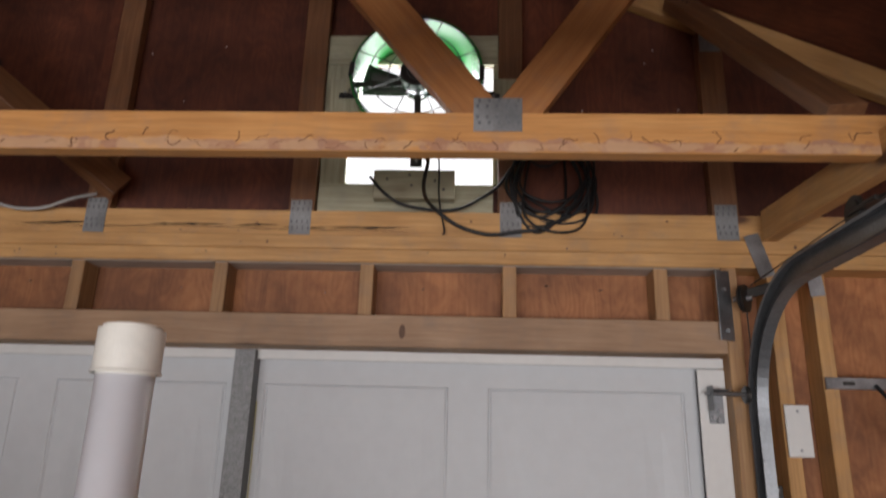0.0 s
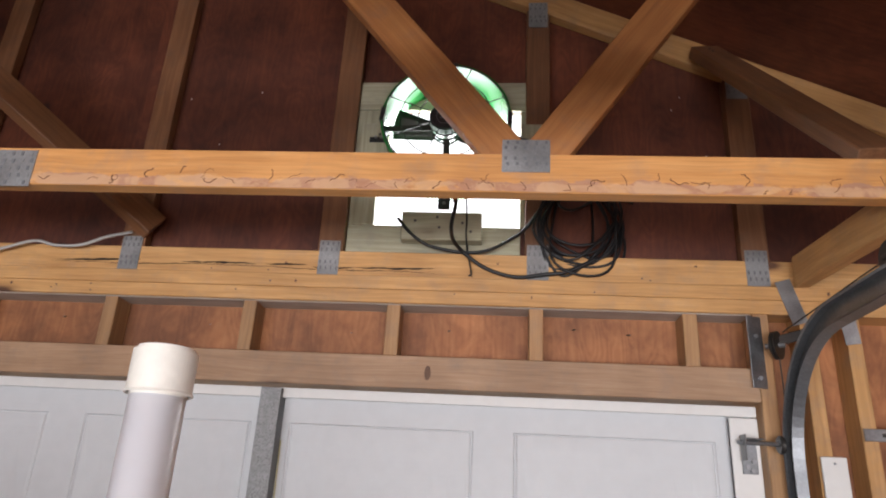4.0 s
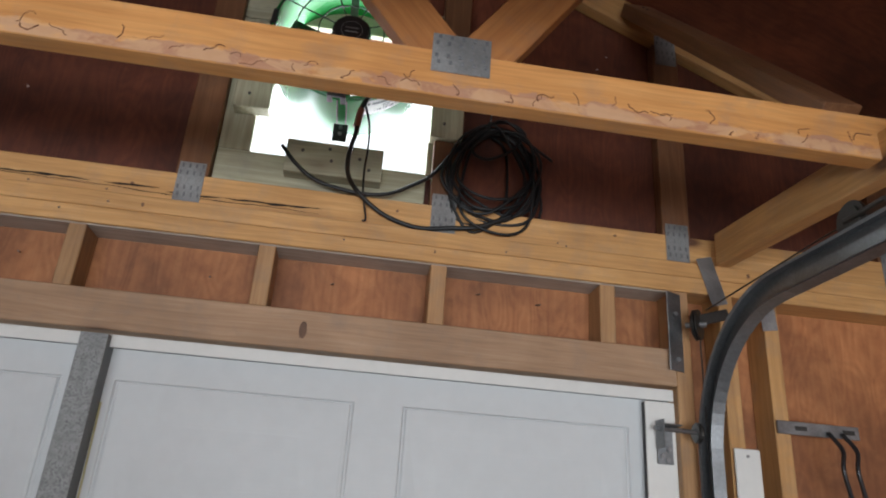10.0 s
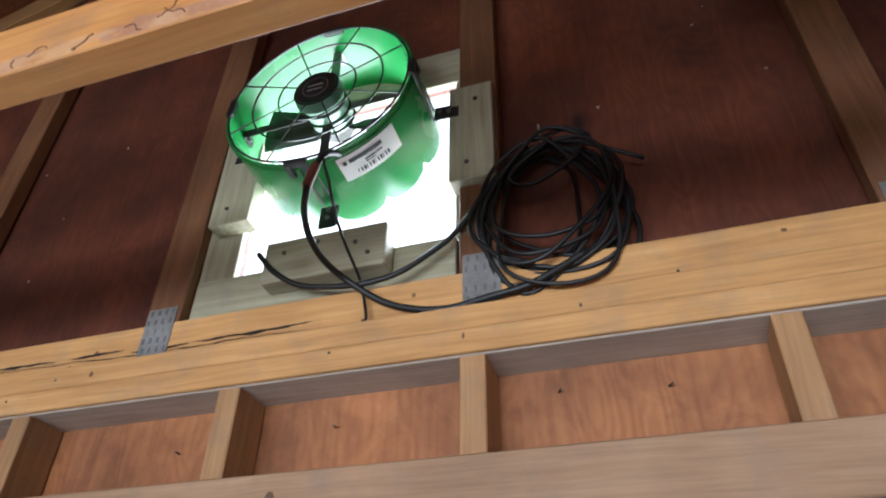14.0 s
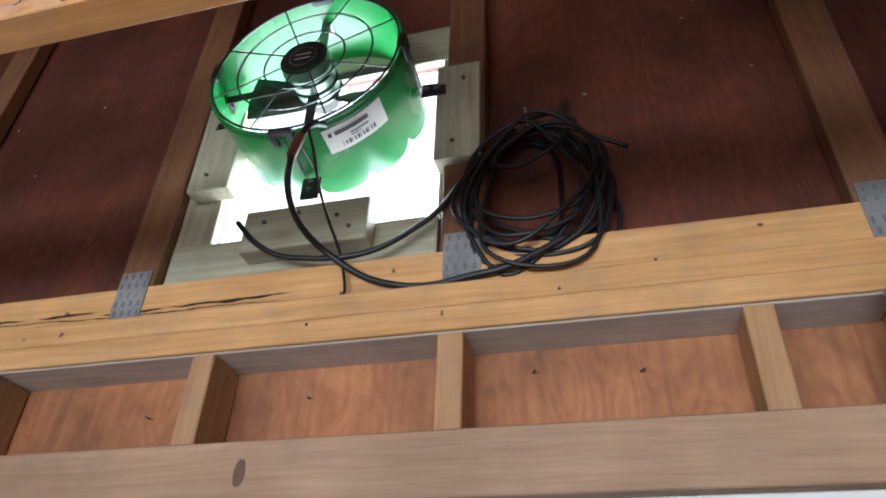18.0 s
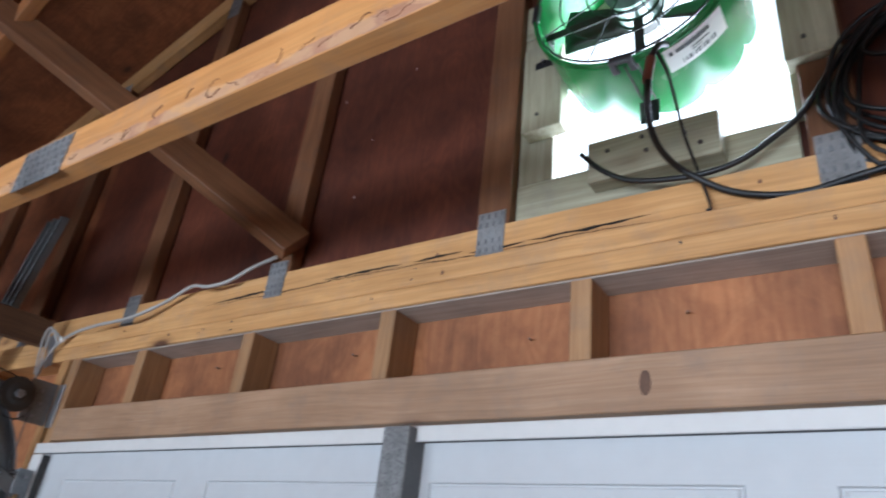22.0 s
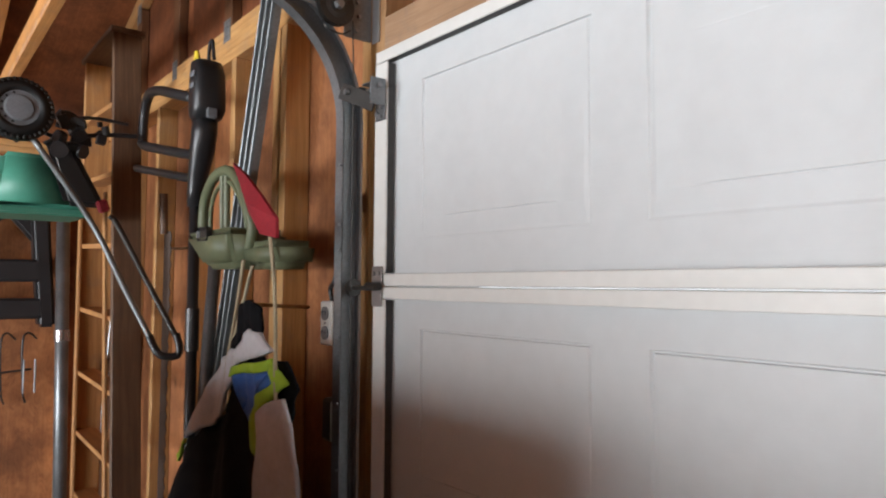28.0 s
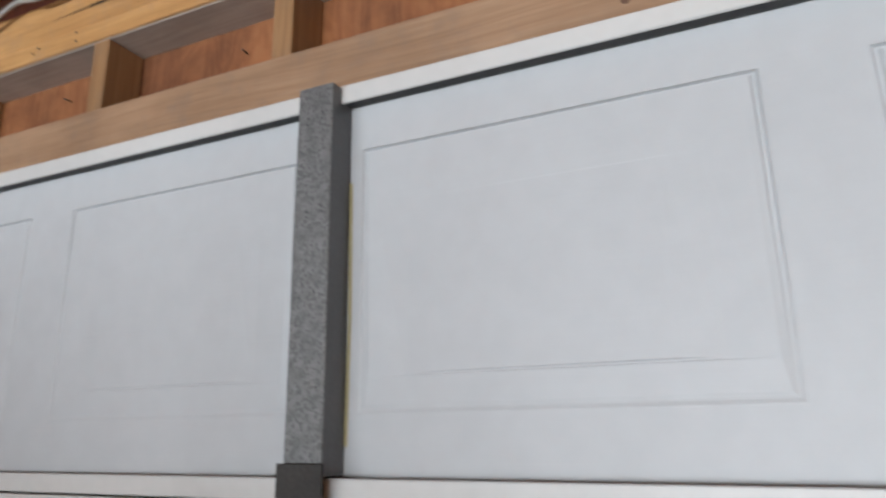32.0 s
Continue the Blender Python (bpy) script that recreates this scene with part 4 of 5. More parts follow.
    for dx, dz in ((-0.008, -0.045), (0.008, -0.030), (0.004, -0.052)):
        part("bolt", cyl(0.006, 0.006, 6, m=pose(dx, -0.006, dz, 90, 0, 0)), M_GALV, b)
    return b


top_roller(0.703, 1)
top_roller(-1.672, -1)


def side_hinge(x, s, z):
    h = root("side_hinge", pose(x, 1.860, z), label="greasy steel side hinge with roller stem at a door joint", category="door hardware", group="side hinges")
    part("leaf", box(0.040, 0.003, 0.036, 0.001), M_GALV, h, "", pose(0, -0.002, 0.026))
    part("leaf", box(0.040, 0.003, 0.036, 0.001), M_GALV, h, "", pose(0, -0.002, -0.026))
    part("knuckle", cyl(0.009, 0.048, 14, m=pose(0, -0.012, 0, 0, 90, 0)), M_DARK_STEEL, h)
    part("stem", rod((-s * 0.02, -0.018, -0.004), (s * 0.105, -0.004, -0.004), 0.0055, 10), M_DARK_STEEL, h)
    part("roller", cyl(0.021, 0.012, 20, bevel=0.003, m=pose(s * 0.104, 0, -0.004, 0, 90, 0)), M_DARK_STEEL, h)
    for dx in (-0.010, 0.010):
        part("bolt", cyl(0.005, 0.005, 6, m=pose(dx, -0.005, 0.028, 90, 0, 0)), M_GALV, h)
    return h


for z in (JOINT, JOINT - SEC, JOINT - 2 * SEC):
    side_hinge(-1.680, -1, z)
    side_hinge(0.710, 1, z)


def pulley(x, s):
    """Lift pulley on its plate by the header's end, with the cable that runs over it."""
    p = root("lift_pulley", pose(x, WY, 2.305), label="dark greasy lift-cable pulley bolted to a steel plate beside the header", category="pulley", group="lift pulleys")
    part("plate", box(0.046, 0.004, 0.190, 0.001), M_GALV, p, "upright steel mounting plate", pose(-s * 0.036, -0.010, -0.010, 0, 0, s * 22))
    for z in (-0.08, 0.03):
        part("bolt", cyl(0.006, 0.008, 6, m=pose(-s * 0.036, -0.016, z, 90, 0, 0)), M_GALV, p)
    bm = cyl(0.036, 0.006, 28, bevel=0.001)
    merge(bm, cyl(0.026, 0.014, 28))
    merge(bm, cyl(0.036, 0.004, 28), Matrix.Translation((0, 0, 0.008)))
    part("sheave", bm, M_DARK_STEEL, p, "", pose(0, -0.042, 0, 90, 0, 48 * s))
    part("axle", rod((s * -0.02, -0.030, 0), (s * 0.020, -0.055, 0), 0.007, 10), M_GALV, p)
    part("arm", box(0.085, 0.012, 0.026, 0.002), M_DARK_STEEL, p, "", pose(s * 0.045, -0.038, 0.024, 0, -s * 18, 0))
    part("lift_cable", tube([(s * 0.004, -0.050, -0.030), (s * 0.008, -0.046, -0.6), (s * 0.010, -0.046, -1.9)], 0.0018, 6), M_DARK_STEEL, p)
    part("lift_cable", tube([(s * 0.010, -0.075, 0.028), (s * 0.06, -0.40, 0.075), (s * 0.07, -2.2, 0.095)], 0.0018, 6), M_DARK_STEEL, p)
    return p


pulley(0.800, 1)


def flag_pulley(x):
    """Angle plate on the stud with a sheave turning beside it, and the arm that ties it to the track."""
    p = root("lift_pulley", pose(x, 0, 2.262), label="greasy lift-cable pulley on a folded angle plate beside the header", category="pulley", group="lift pulleys")
    part("plate", box(0.004, 0.075, 0.118, 0.001), M_TRACK, p, "dull folded angle plate", pose(-0.004, 1.864, 0.0))
    # same folded plate; brighter metal paints in the rear light on this face
    part("flange", box(0.030, 0.004, 0.122, 0.001), M_ALU, p, "flange nailed to the stud, in brighter metal for the light on it", pose(0.010, WY - 0.003, 0.0))
    for y, z in ((1.862, 0.030), (1.866, -0.004), (1.858, -0.040)):
        part("bolt", cyl(0.0050, 0.006, 6, m=pose(0.0, y, z, 0, 90, 0)), M_GALV, p)
    bm = cyl(0.047, 0.005, 36, bevel=0.0015)
    merge(bm, cyl(0.037, 0.014, 36))
    merge(bm, cyl(0.047, 0.005, 36, bevel=0.0015), Matrix.Translation((0, 0, 0.010)))
    merge(bm, cyl(0.030, 0.004, 28, r2=0.020), Matrix.Translation((0, 0, 0.015)))
    part("sheave", bm, M_DARK_STEEL, p, "greasy grooved sheave", pose(-0.002, 1.800, 0.004, 0, 90, 0))
    part("axle", cyl(0.012, 0.016, 6, bevel=0.002, m=pose(0.020, 1.800, 0.004, 0, 90, 0)), M_GALV, p, "worn bright axle nut")
    part("arm", box(0.005, 0.115, 0.034, 0.001), M_TRACK, p, "dull steel arm", pose(-0.014, 1.735, 0.018, -11, 0, 0))
    part("bolt", cyl(0.006, 0.010, 6, m=pose(-0.010, 1.700, 0.042, 0, 90, 0)), M_GALV, p)
    part("lift_cable", tube(smooth_path([(0.003, 1.846, -0.020), (0.004, 1.850, -0.30), (0.004, 1.850, -1.9)], 4), 0.0018, 6), M_DARK_STEEL, p)
    part("lift_cable", tube([(0.003, 1.790, 0.046), (-0.02, 1.45, 0.115), (-0.03, -0.4, 0.135)], 0.0018, 6), M_DARK_STEEL, p)
    part("tie_wire", tube(smooth_path([(0.002, 1.84, -0.045), (0.012, 1.81, -0.062), (0.004, 1.775, -0.052), (-0.004, 1.77, -0.020)], 6), 0.0022, 6), M_DARK_STEEL, p)
    return p


flag_pulley(-1.783)


def spring(x, s):
    """Stretched door spring above the level track, with its pulley."""
    g = root("door_spring", pose(x, 0, 2.375), label="dark extension spring with a pulley over the door track", category="spring", group="door springs")
    pts = [(0.013 * math.cos(2 * math.pi * k / 9), 1.10 - 0.0075 * k / 9 * 1.0, 0.013 * math.sin(2 * math.pi * k / 9)) for k in range(9 * 100)]
    part("coil", tube(pts, 0.0022, 4), M_DARK_STEEL, g, "", None, True)
    bm = cyl(0.036, 0.006, 28, bevel=0.001)
    merge(bm, cyl(0.026, 0.016, 28))
    part("sheave", bm, M_DARK_STEEL, g, "", pose(0, 1.40, 0, 0, 90, 0))
    part("fork", box(0.026, 0.10, 0.010, 0.002), M_DARK_STEEL, g, "", pose(0, 1.36, 0.0))
    part("hook_rod", rod((0, 1.31, 0), (0, 1.10, 0), 0.004, 8), M_DARK_STEEL, g)
    return g


spring(0.850, 1)
spring(-1.815, -1)

# boards that carry the level tracks, nailed under the truss chords
M_DARKWOOD = wood("dark_stained_lumber", (0.085, 0.045, 0.025), (0.13, 0.07, 0.04), (0.19, 0.11, 0.06), vary=0.15)
for a, b, mat, lab in (((0.905, WY - 0.004, 2.520), (0.985, -1.1, 2.39), M_LUMBER, "orange-brown board running back over the door track"),
                       ((-1.985, WY - 0.004, 2.500), (-2.02, -1.1, 2.39), M_DARKWOOD, "dark stained board running back over the door track")):
    t = root("track_board", label=lab, category="board", group="track boards")
    board("plank", a, b, 0.085, 0.038, mat, t)
# short plate strap and dust cover at the right corner
strap = root("strap_plate", label="crumpled steel strap plate nailed over the plate end", category="strap", group="strap plates")
part("strap", box(0.042, 0.0018, 0.125, 0.0005), M_GALV, strap, "", pose(0.872, WY - 0.003, 2.435, 0, -16, 0))
for x, z, rot in ((1.010, 2.375, 8), (-1.925, 2.44, 12)):
    s2 = root("strap_plate", label="bent steel strap plate nailed over a stud top", category="strap", group="strap plates")
    part("strap", box(0.040, 0.0018, 0.10, 0.0005), M_GALV, s2, "", pose(x, WY - 0.004, z, 6, -rot, 0))

# diagonal braces between the gable and the trusses
for a, b, lab in (((-0.945, 1.925, 2.615), (-1.95, 1.19, 3.415), "brown lumber brace rising from the gable chord to the truss webs"),
                  ((0.715, 1.925, 3.255), (0.868, 1.405, 2.60), "brown lumber brace from the gable rafter down to a truss chord")):
    t = root("roof_brace", label=lab, category="roof brace", group="roof braces")
    for u in (0.03, 0.06):
        p = Vector(a).lerp(Vector(b), u)
        part("nail_head", cyl(0.004, 0.050, 8, m=pose(p.x, p.y, p.z, 90, 0, 0)), M_NAIL, t)
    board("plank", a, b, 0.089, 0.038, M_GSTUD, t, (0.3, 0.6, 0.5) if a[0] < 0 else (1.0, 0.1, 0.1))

# white blank plate and steel hasp on the wall beside the door
plate = root("blank_plate", pose(0.920, WY - 0.006, 1.975), label="white painted metal blank plate screwed to the stud", category="cover plate")
part("plate", box(0.062, 0.006, 0.128, 0.002), M_WHITE, plate)
for z in (-0.048, 0.048):
    part("screw", cyl(0.0035, 0.002, 10, m=pose(0, -0.0035, z, 90, 0, 0)), M_GALV, plate)
hasp = root("tool_rack", pose(1.105, WY - 0.004, 2.096), label="zinc tool rack bar with hanging black hooks on the wall", category="tool rack")
part("bar", box(0.205, 0.004, 0.030, 0.001), M_GALV, hasp)
for dx in (-0.045, 0.075):
    part("slot", box(0.030, 0.003, 0.010, 0.001), M_DARK_STEEL, hasp, "", pose(dx, -0.003, 0))
for dx in (0.02, 0.055):
    part("hook", tube(smooth_path([(dx, -0.006, -0.005), (dx + 0.012, -0.03, -0.045), (dx - 0.004, -0.045, -0.09), (dx + 0.018, -0.03, -0.15)], 8), 0.005, 8), M_BLACKPL, hasp, "black hook", None, True)

# tall plastic pipe in the middle of the floor
pipe = root("pvc_pipe", pose(-0.242, 0.752, 0), label="tall white plastic drain pipe standing on end with a yellowed cap", category="pipe")
part("tube", cyl(0.0268, 1.965, 48), M_PVC, pipe, "", pose(0, 0, 0.9825), True)
bm = cyl(0.0312, 0.048, 48, bevel=0.004)
merge(bm, ring(0.0312, 0.0018, -0.021, 48))
part("cap", bm, M_PVC_CAP, pipe, "yellowed plastic cap", pose(0, 0, 1.982))

# splits, nails and stains in the wood
def crack(x0, x1, z, y, seed, parent, wide=0.0030):
    r = random.Random(seed)
    n = max(6, int((x1 - x0) * 60))
    bm, lo, hi = bmesh.new(), [], []
    zz = z
    for i in range(n + 1):
        u = i / n
        zz += r.uniform(-0.0016, 0.0016)
        w = wide * (math.sin(math.pi * u) ** 0.6) * r.uniform(0.5, 1.3)
        lo.append(bm.verts.new((x0 + (x1 - x0) * u, y, zz - w)))
        hi.append(bm.verts.new((x0 + (x1 - x0) * u, y, zz + w)))
    for i in range(n):
        bm.faces.new((lo[i], lo[i + 1], hi[i + 1], hi[i]))
    return part("split", bm, M_CRACK, parent)


M_CRACK = surface("dark_split", (0.012, 0.007, 0.004), 0.95, bump=0)
for k, (x0, x1, z) in enumerate(((-1.25, -0.98, 2.516), (-0.86, -0.62, 2.520), (-0.60, -0.47, 2.518), (-0.46, -0.33, 2.514), (-0.33, -0.09, 2.516))):
    crack(x0, x1, z, GY - 0.001, k, front)
crack(-1.28, -0.60, 2.512, GY - 0.0012, 11, front, 0.0012)
crack(-0.66, -0.09, 2.513, GY - 0.0014, 12, front, 0.0012)
M_SHINY = surface("bright_nail_steel", (0.7, 0.7, 0.7), 0.3, 0.8)
r = random.Random(9)
for k in range(26):
    x = r.uniform(-1.65, 0.70)
    z, y, mat = r.choice(((2.42, WY, M_NAIL), (2.215, WY, M_NAIL), (2.46, WY, M_NAIL), (2.51, GY, M_NAIL), (2.185, WY, M_NAIL)))
    part("nail_head", cyl(0.0022, 0.002, 8, m=pose(x, y - 0.001, z + r.uniform(-0.012, 0.012), 90, 0, 0)), M_SHINY if k % 9 == 0 else mat, front)
for x, z in ((-0.05, 2.345), (0.30, 2.36), (0.45, 2.35), (-0.33, 2.33), (-0.75, 2.34), (-1.20, 2.35)):
    part("bent_nail", rod((x, PY - 0.001, z), (x + 0.006, PY - 0.020, z - 0.004), 0.0016, 6), M_NAIL, front)
# knots
M_KNOT = surface("red_brown_knot", (0.25, 0.122, 0.060), 0.6, vary=0.5, scale=70)
M_BIGKNOT = surface("grey_brown_knot", (0.20, 0.105, 0.062), 0.7, vary=0.6, scale=120, bump=0.3)
kn = random.Random(21)
spots_at = [(-0.094, 2.207, WY + 0.034 - 0.038, 0.0085, 0.0195)]
for k in range(8):
    z, y = kn.choice(((2.42, WY), (2.458, WY), (2.53, GY), (2.545, GY)))
    spots_at.append((kn.uniform(-1.7, 1.2), z + kn.uniform(-0.008, 0.008), y, kn.uniform(0.002, 0.0065), kn.uniform(0.002, 0.006)))
for x, z, y, rx, rz in spots_at:
    bm = bmesh.new()
    ring_v = [bm.verts.new((rx * math.cos(a) * kn.uniform(0.93, 1.07), 0, rz * math.sin(a) * kn.uniform(0.93, 1.07))) for a in [2 * math.pi * i / 18 for i in range(18)]]
    face = bm.faces.new(ring_v)
    geom = bmesh.ops.extrude_face_region(bm, geom=[face])
    bmesh.ops.translate(bm, vec=(0, -0.0008, 0), verts=[v for v in geom["geom"] if isinstance(v, bmesh.types.BMVert)])
    bmesh.ops.recalc_face_normals(bm, faces=bm.faces[:])
    part("knot", bm, M_KNOT if rz < 0.012 else M_BIGKNOT, front, "", pose(x, y, z))
# pale flecks on the gable sheets
fk = random.Random(33)
for k in range(12):
    x, z = fk.uniform(-1.05, 0.75), fk.uniform(2.75, 3.35)
    if not -0.42 < x < 0.17:
        part("fleck", box(fk.uniform(0.002, 0.007), 0.0008, fk.uniform(0.002, 0.006), 0), M_SHINY, front, "", pose(x, PY - 0.0005, z, 0, fk.uniform(0, 90), 0))
# wany lower edge of the nearest truss chord: bark and chewed hollows
M_BARK = surface("dark_beetle_track", (0.20, 0.075, 0.035), 0.85, vary=0.4, scale=40, bump=0.3)
first = [o for o in bpy.data.objects if o.name == "roof_truss"][0]
for k in range(62):
    x, z = -1.35 + 3.0 * k / 62 + r.uniform(-0.03, 0.03), 2.500 + r.uniform(-0.004, 0.018)
    way, pts = r.uniform(0.5, 2.6) * r.choice((-1, 1)), []
    for i in range(r.randint(5, 9)):
        pts.append((x, -0.0002, z))
        way += r.uniform(-1.0, 1.0)
        x, z = x + 0.0065 * math.cos(way), min(2.532, max(2.490, z + 0.0055 * math.sin(way)))
    part("beetle_track", tube(smooth_path(pts, 4), r.uniform(0.0006, 0.0014), 5), M_BARK, first)


# ---- tools and stores along the left part of the front wall ----
M_OLIVE = surface("olive_plastic", (0.16, 0.18, 0.10), 0.5, vary=0.25, scale=20)
M_RED = surface("red_cloth", (0.30, 0.010, 0.020), 0.8, vary=0.3, scale=25, bump=0.2)
M_SPREAD = surface("sea_green_plastic", (0.075, 0.30, 0.21), 0.45, vary=0.15, scale=10)
M_GREYPL = surface("grey_wheel_plastic", (0.22, 0.23, 0.25), 0.45, vary=0.3, scale=30)
M_LIME = surface("lime_plastic", (0.42, 0.62, 0.03), 0.4, vary=0.15)
M_BLUE = surface("blue_cloth", (0.045, 0.15, 0.50), 0.8, vary=0.25, bump=0.25)
M_LIMECLOTH = surface("lime_cloth", (0.36, 0.55, 0.03), 0.8, vary=0.2, bump=0.25)
M_BLACKCLOTH = surface("black_cloth", (0.010, 0.010, 0.012), 0.9, vary=0.4, bump=0.35)
M_BLACKCLOTH.node_tree.nodes["Principled BSDF"].inputs["Specular IOR Level"].default_value = 0.12
M_WHITECLOTH = surface("white_cloth", (0.62, 0.60, 0.62), 0.85, vary=0.2, bump=0.3)
M_CORD = surface("tan_cord", (0.50, 0.42, 0.28), 0.8, vary=0.3, scale=80, bump=0.4)
M_SILVER = surface("bright_steel", (0.55, 0.56, 0.58), 0.28, 0.9, vary=0.3, scale=25)
M_RAIL = surface("dull_galvanised_rail", (0.26, 0.275, 0.28), 0.45, 0.6, vary=0.4, scale=30, bump=0.15)
M_RUSTY = surface("rusty_steel", (0.16, 0.12, 0.10), 0.6, 0.5, vary=0.5, scale=30, bump=0.3)
M_LADDER = wood("ladder_wood", (0.33, 0.15, 0.05), (0.46, 0.22, 0.075), (0.56, 0.30, 0.12), vary=0.1)
M_ORANGE = surface("orange_red_plastic", (0.50, 0.06, 0.015), 0.45, vary=0.2)
M_YELLOW = surface("yellow_cord", (0.75, 0.55, 0.03), 0.7, vary=0.2)
M_TARP = surface("dark_brown_cover", (0.040, 0.026, 0.021), 0.7, vary=0.35, scale=8, bump=0.3)

# lawn spreader hung upside down
spr = root("lawn_spreader", pose(0, -0.06, -0.045), label="upturned lawn spreader with a sea-green hopper, grey wheel and bent handle", category="lawn spreader")


def frustum(x0, x1, y0, y1, z0, u0, u1, v0, v1, z1):
    bm = bmesh.new()
    lo = [bm.verts.new(c) for c in ((x0, y0, z0), (x1, y0, z0), (x1, y1, z0), (x0, y1, z0))]
    hi = [bm.verts.new(c) for c in ((u0, v0, z1), (u1, v0, z1), (u1, v1, z1), (u0, v1, z1))]
    bm.faces.new(lo[::-1])
    bm.faces.new(hi)
    for i in range(4):
        bm.faces.new((lo[i], lo[(i + 1) % 4], hi[(i + 1) % 4], hi[i]))
    bmesh.ops.bevel(bm, geom=bm.edges[:], offset=0.018, segments=3, affect="EDGES")
    return bm


hop = part("hopper", frustum(-3.32, -3.04, 1.312, 1.598, 1.915, -3.26, -3.07, 1.345, 1.515, 2.105), M_SPREAD, spr, "sea-green plastic hopper", None, True)
part("rim", frustum(-3.33, -3.03, 1.300, 1.610, 1.895, -3.33, -3.03, 1.300, 1.610, 1.918), M_SPREAD, hop)
whl = root("wheel")
whl.parent = spr
whl.matrix_basis = Matrix.Translation((-2.94, 1.373, 2.22)) @ Matrix.Rotation(radians(90), 4, "Y") @ Matrix.Diagonal((0.88, 0.88, 0.9, 1))
bm = tube([(0.086 * math.cos(2 * math.pi * k / 40), 0.086 * math.sin(2 * math.pi * k / 40), 0) for k in range(40)], 0.02, profile=[(-0.020, -0.022), (-0.008, -0.030), (0.016, -0.028), (0.022, -0.018), (0.022, 0.018), (0.016, 0.028), (-0.008, 0.030), (-0.020, 0.022)], closed=True)
part("tyre", bm, M_BLACK, whl, "black ribbed tyre", None, True)
for k in range(36):
    a = 2 * math.pi * k / 36
    part("tread_block", box(0.010, 0.008, 0.056, 0.0015), M_BLACK, whl, "", Matrix.Rotation(a, 4, "Z") @ Matrix.Translation((0.106, 0, 0)))
bm = cyl(0.072, 0.020, 36, 0.068, bevel=0.004)
part("rim", bm, M_GREYPL, whl, "grey plastic rim", pose(0, 0, 0.010))
bm = cyl(0.050, 0.006, 32, 0.044, bevel=0.002)
part("hub_cap", bm, M_GREYPL, whl, "", pose(0, 0, 0.024))
for k in range(6):
    a = radians(200 + 28 * k)
    part("rim_hole", cyl(0.005, 0.003, 10, m=pose(0.056 * math.cos(a), 0.056 * math.sin(a), 0.0215)), M_BLACKPL, whl)
part("axle", rod((-2.96, 1.38, 2.22), (-3.40, 1.42, 2.20), 0.009), M_DARK_STEEL, spr)
r = random.Random(3)
for k in range(26):
    c = Vector((-3.02 + r.uniform(-0.06, 0.05), 1.54 + r.uniform(-0.07, 0.10), 2.18 + r.uniform(-0.07, 0.06)))
    if k % 3:
        bm = box(r.uniform(0.015, 0.05), r.uniform(0.012, 0.045), r.uniform(0.008, 0.035), 0.002)
    else:
        bm = cyl(r.uniform(0.010, 0.030), r.uniform(0.008, 0.03), 14, bevel=0.002)
    part("gear_piece", bm, M_BLACKPL if k % 5 else M_DARK_STEEL, spr, "", Matrix.Translation(c) @ pose(0, 0, 0, r.uniform(0, 180), r.uniform(0, 180), r.uniform(0, 180)))
part("control_arm", tube(smooth_path([(-3.00, 1.49, 2.215), (-2.99, 1.60, 2.235), (-2.98, 1.71, 2.228)], 6), 0.006, 8), M_BLACKPL, spr)
part("control_arm", tube(smooth_path([(-3.00, 1.57, 2.170), (-2.99, 1.66, 2.185), (-2.98, 1.74, 2.19)], 6), 0.008, 8), M_BLACKPL, spr)
part("side_frame", frustum(-3.06, -3.03, 1.53, 1.66, 1.93, -3.06, -3.03, 1.46, 1.54, 2.16), M_BLACKPL, spr)
part("lever_knob", box(0.03, 0.035, 0.045, 0.006), M_RED, spr, "red lever", pose(-3.02, 1.645, 1.935, 20, 0, 0))
part("handle", tube(smooth_path([(-2.985, 1.42, 2.14), (-2.99, 1.602, 1.877), (-2.90, 1.69, 1.66), (-2.78, 1.765, 1.455)], 8), 0.010, 10), M_RAIL, spr, "bright steel handle tube", None, True)
part("handle", tube(smooth_path([(-2.99, 1.66, 1.90), (-2.98, 1.685, 1.868), (-2.87, 1.755, 1.68), (-2.757, 1.825, 1.49)], 8), 0.010, 10), M_DARK_STEEL, spr, "dark handle tube", None, True)
part("handle_grip", tube(smooth_path([(-2.80, 1.752, 1.49), (-2.772, 1.770, 1.44), (-2.758, 1.795, 1.425), (-2.750, 1.828, 1.428), (-2.748, 1.835, 1.455), (-2.757, 1.825, 1.50)], 8), 0.013, 10), M_BLACKPL, spr, "black foam grip", None, True)

# wooden stepladder, closed, leaning by the wall
lad = root("stepladder", pose(-0.04, -0.055, -0.07), label="old brown wooden stepladder leaning closed against the wall", category="ladder")
for x0, x1 in ((-3.765, -3.80), (-3.015, -3.295)):
    board("rail", (x0, 1.775, 0.0), (x1, 1.775, 2.70), 0.105, 0.030, M_LADDER if x0 < -3.5 else M_DARKWOOD, lad, (0, 1, 0), bevel=0.003)
for x0, x1 in ((-3.735, -3.775), (-3.05, -3.318)):
    board("front_edge", (x0, 1.718, 0.0), (x1, 1.718, 2.05), 0.034, 0.012, M_LADDER, lad, (1, 0, 0))
for k, z in enumerate((0.24, 0.50, 0.77, 1.035, 1.295, 1.575, 1.855, 2.14, 2.42)):
    u = z / 2.70
    board("step", (-3.765 - 0.035 * u + 0.01, 1.765, z), (-3.015 - 0.28 * u - 0.01, 1.765, z - 0.02), 0.082, 0.020, M_LADDER, lad, (0, 1, 0))
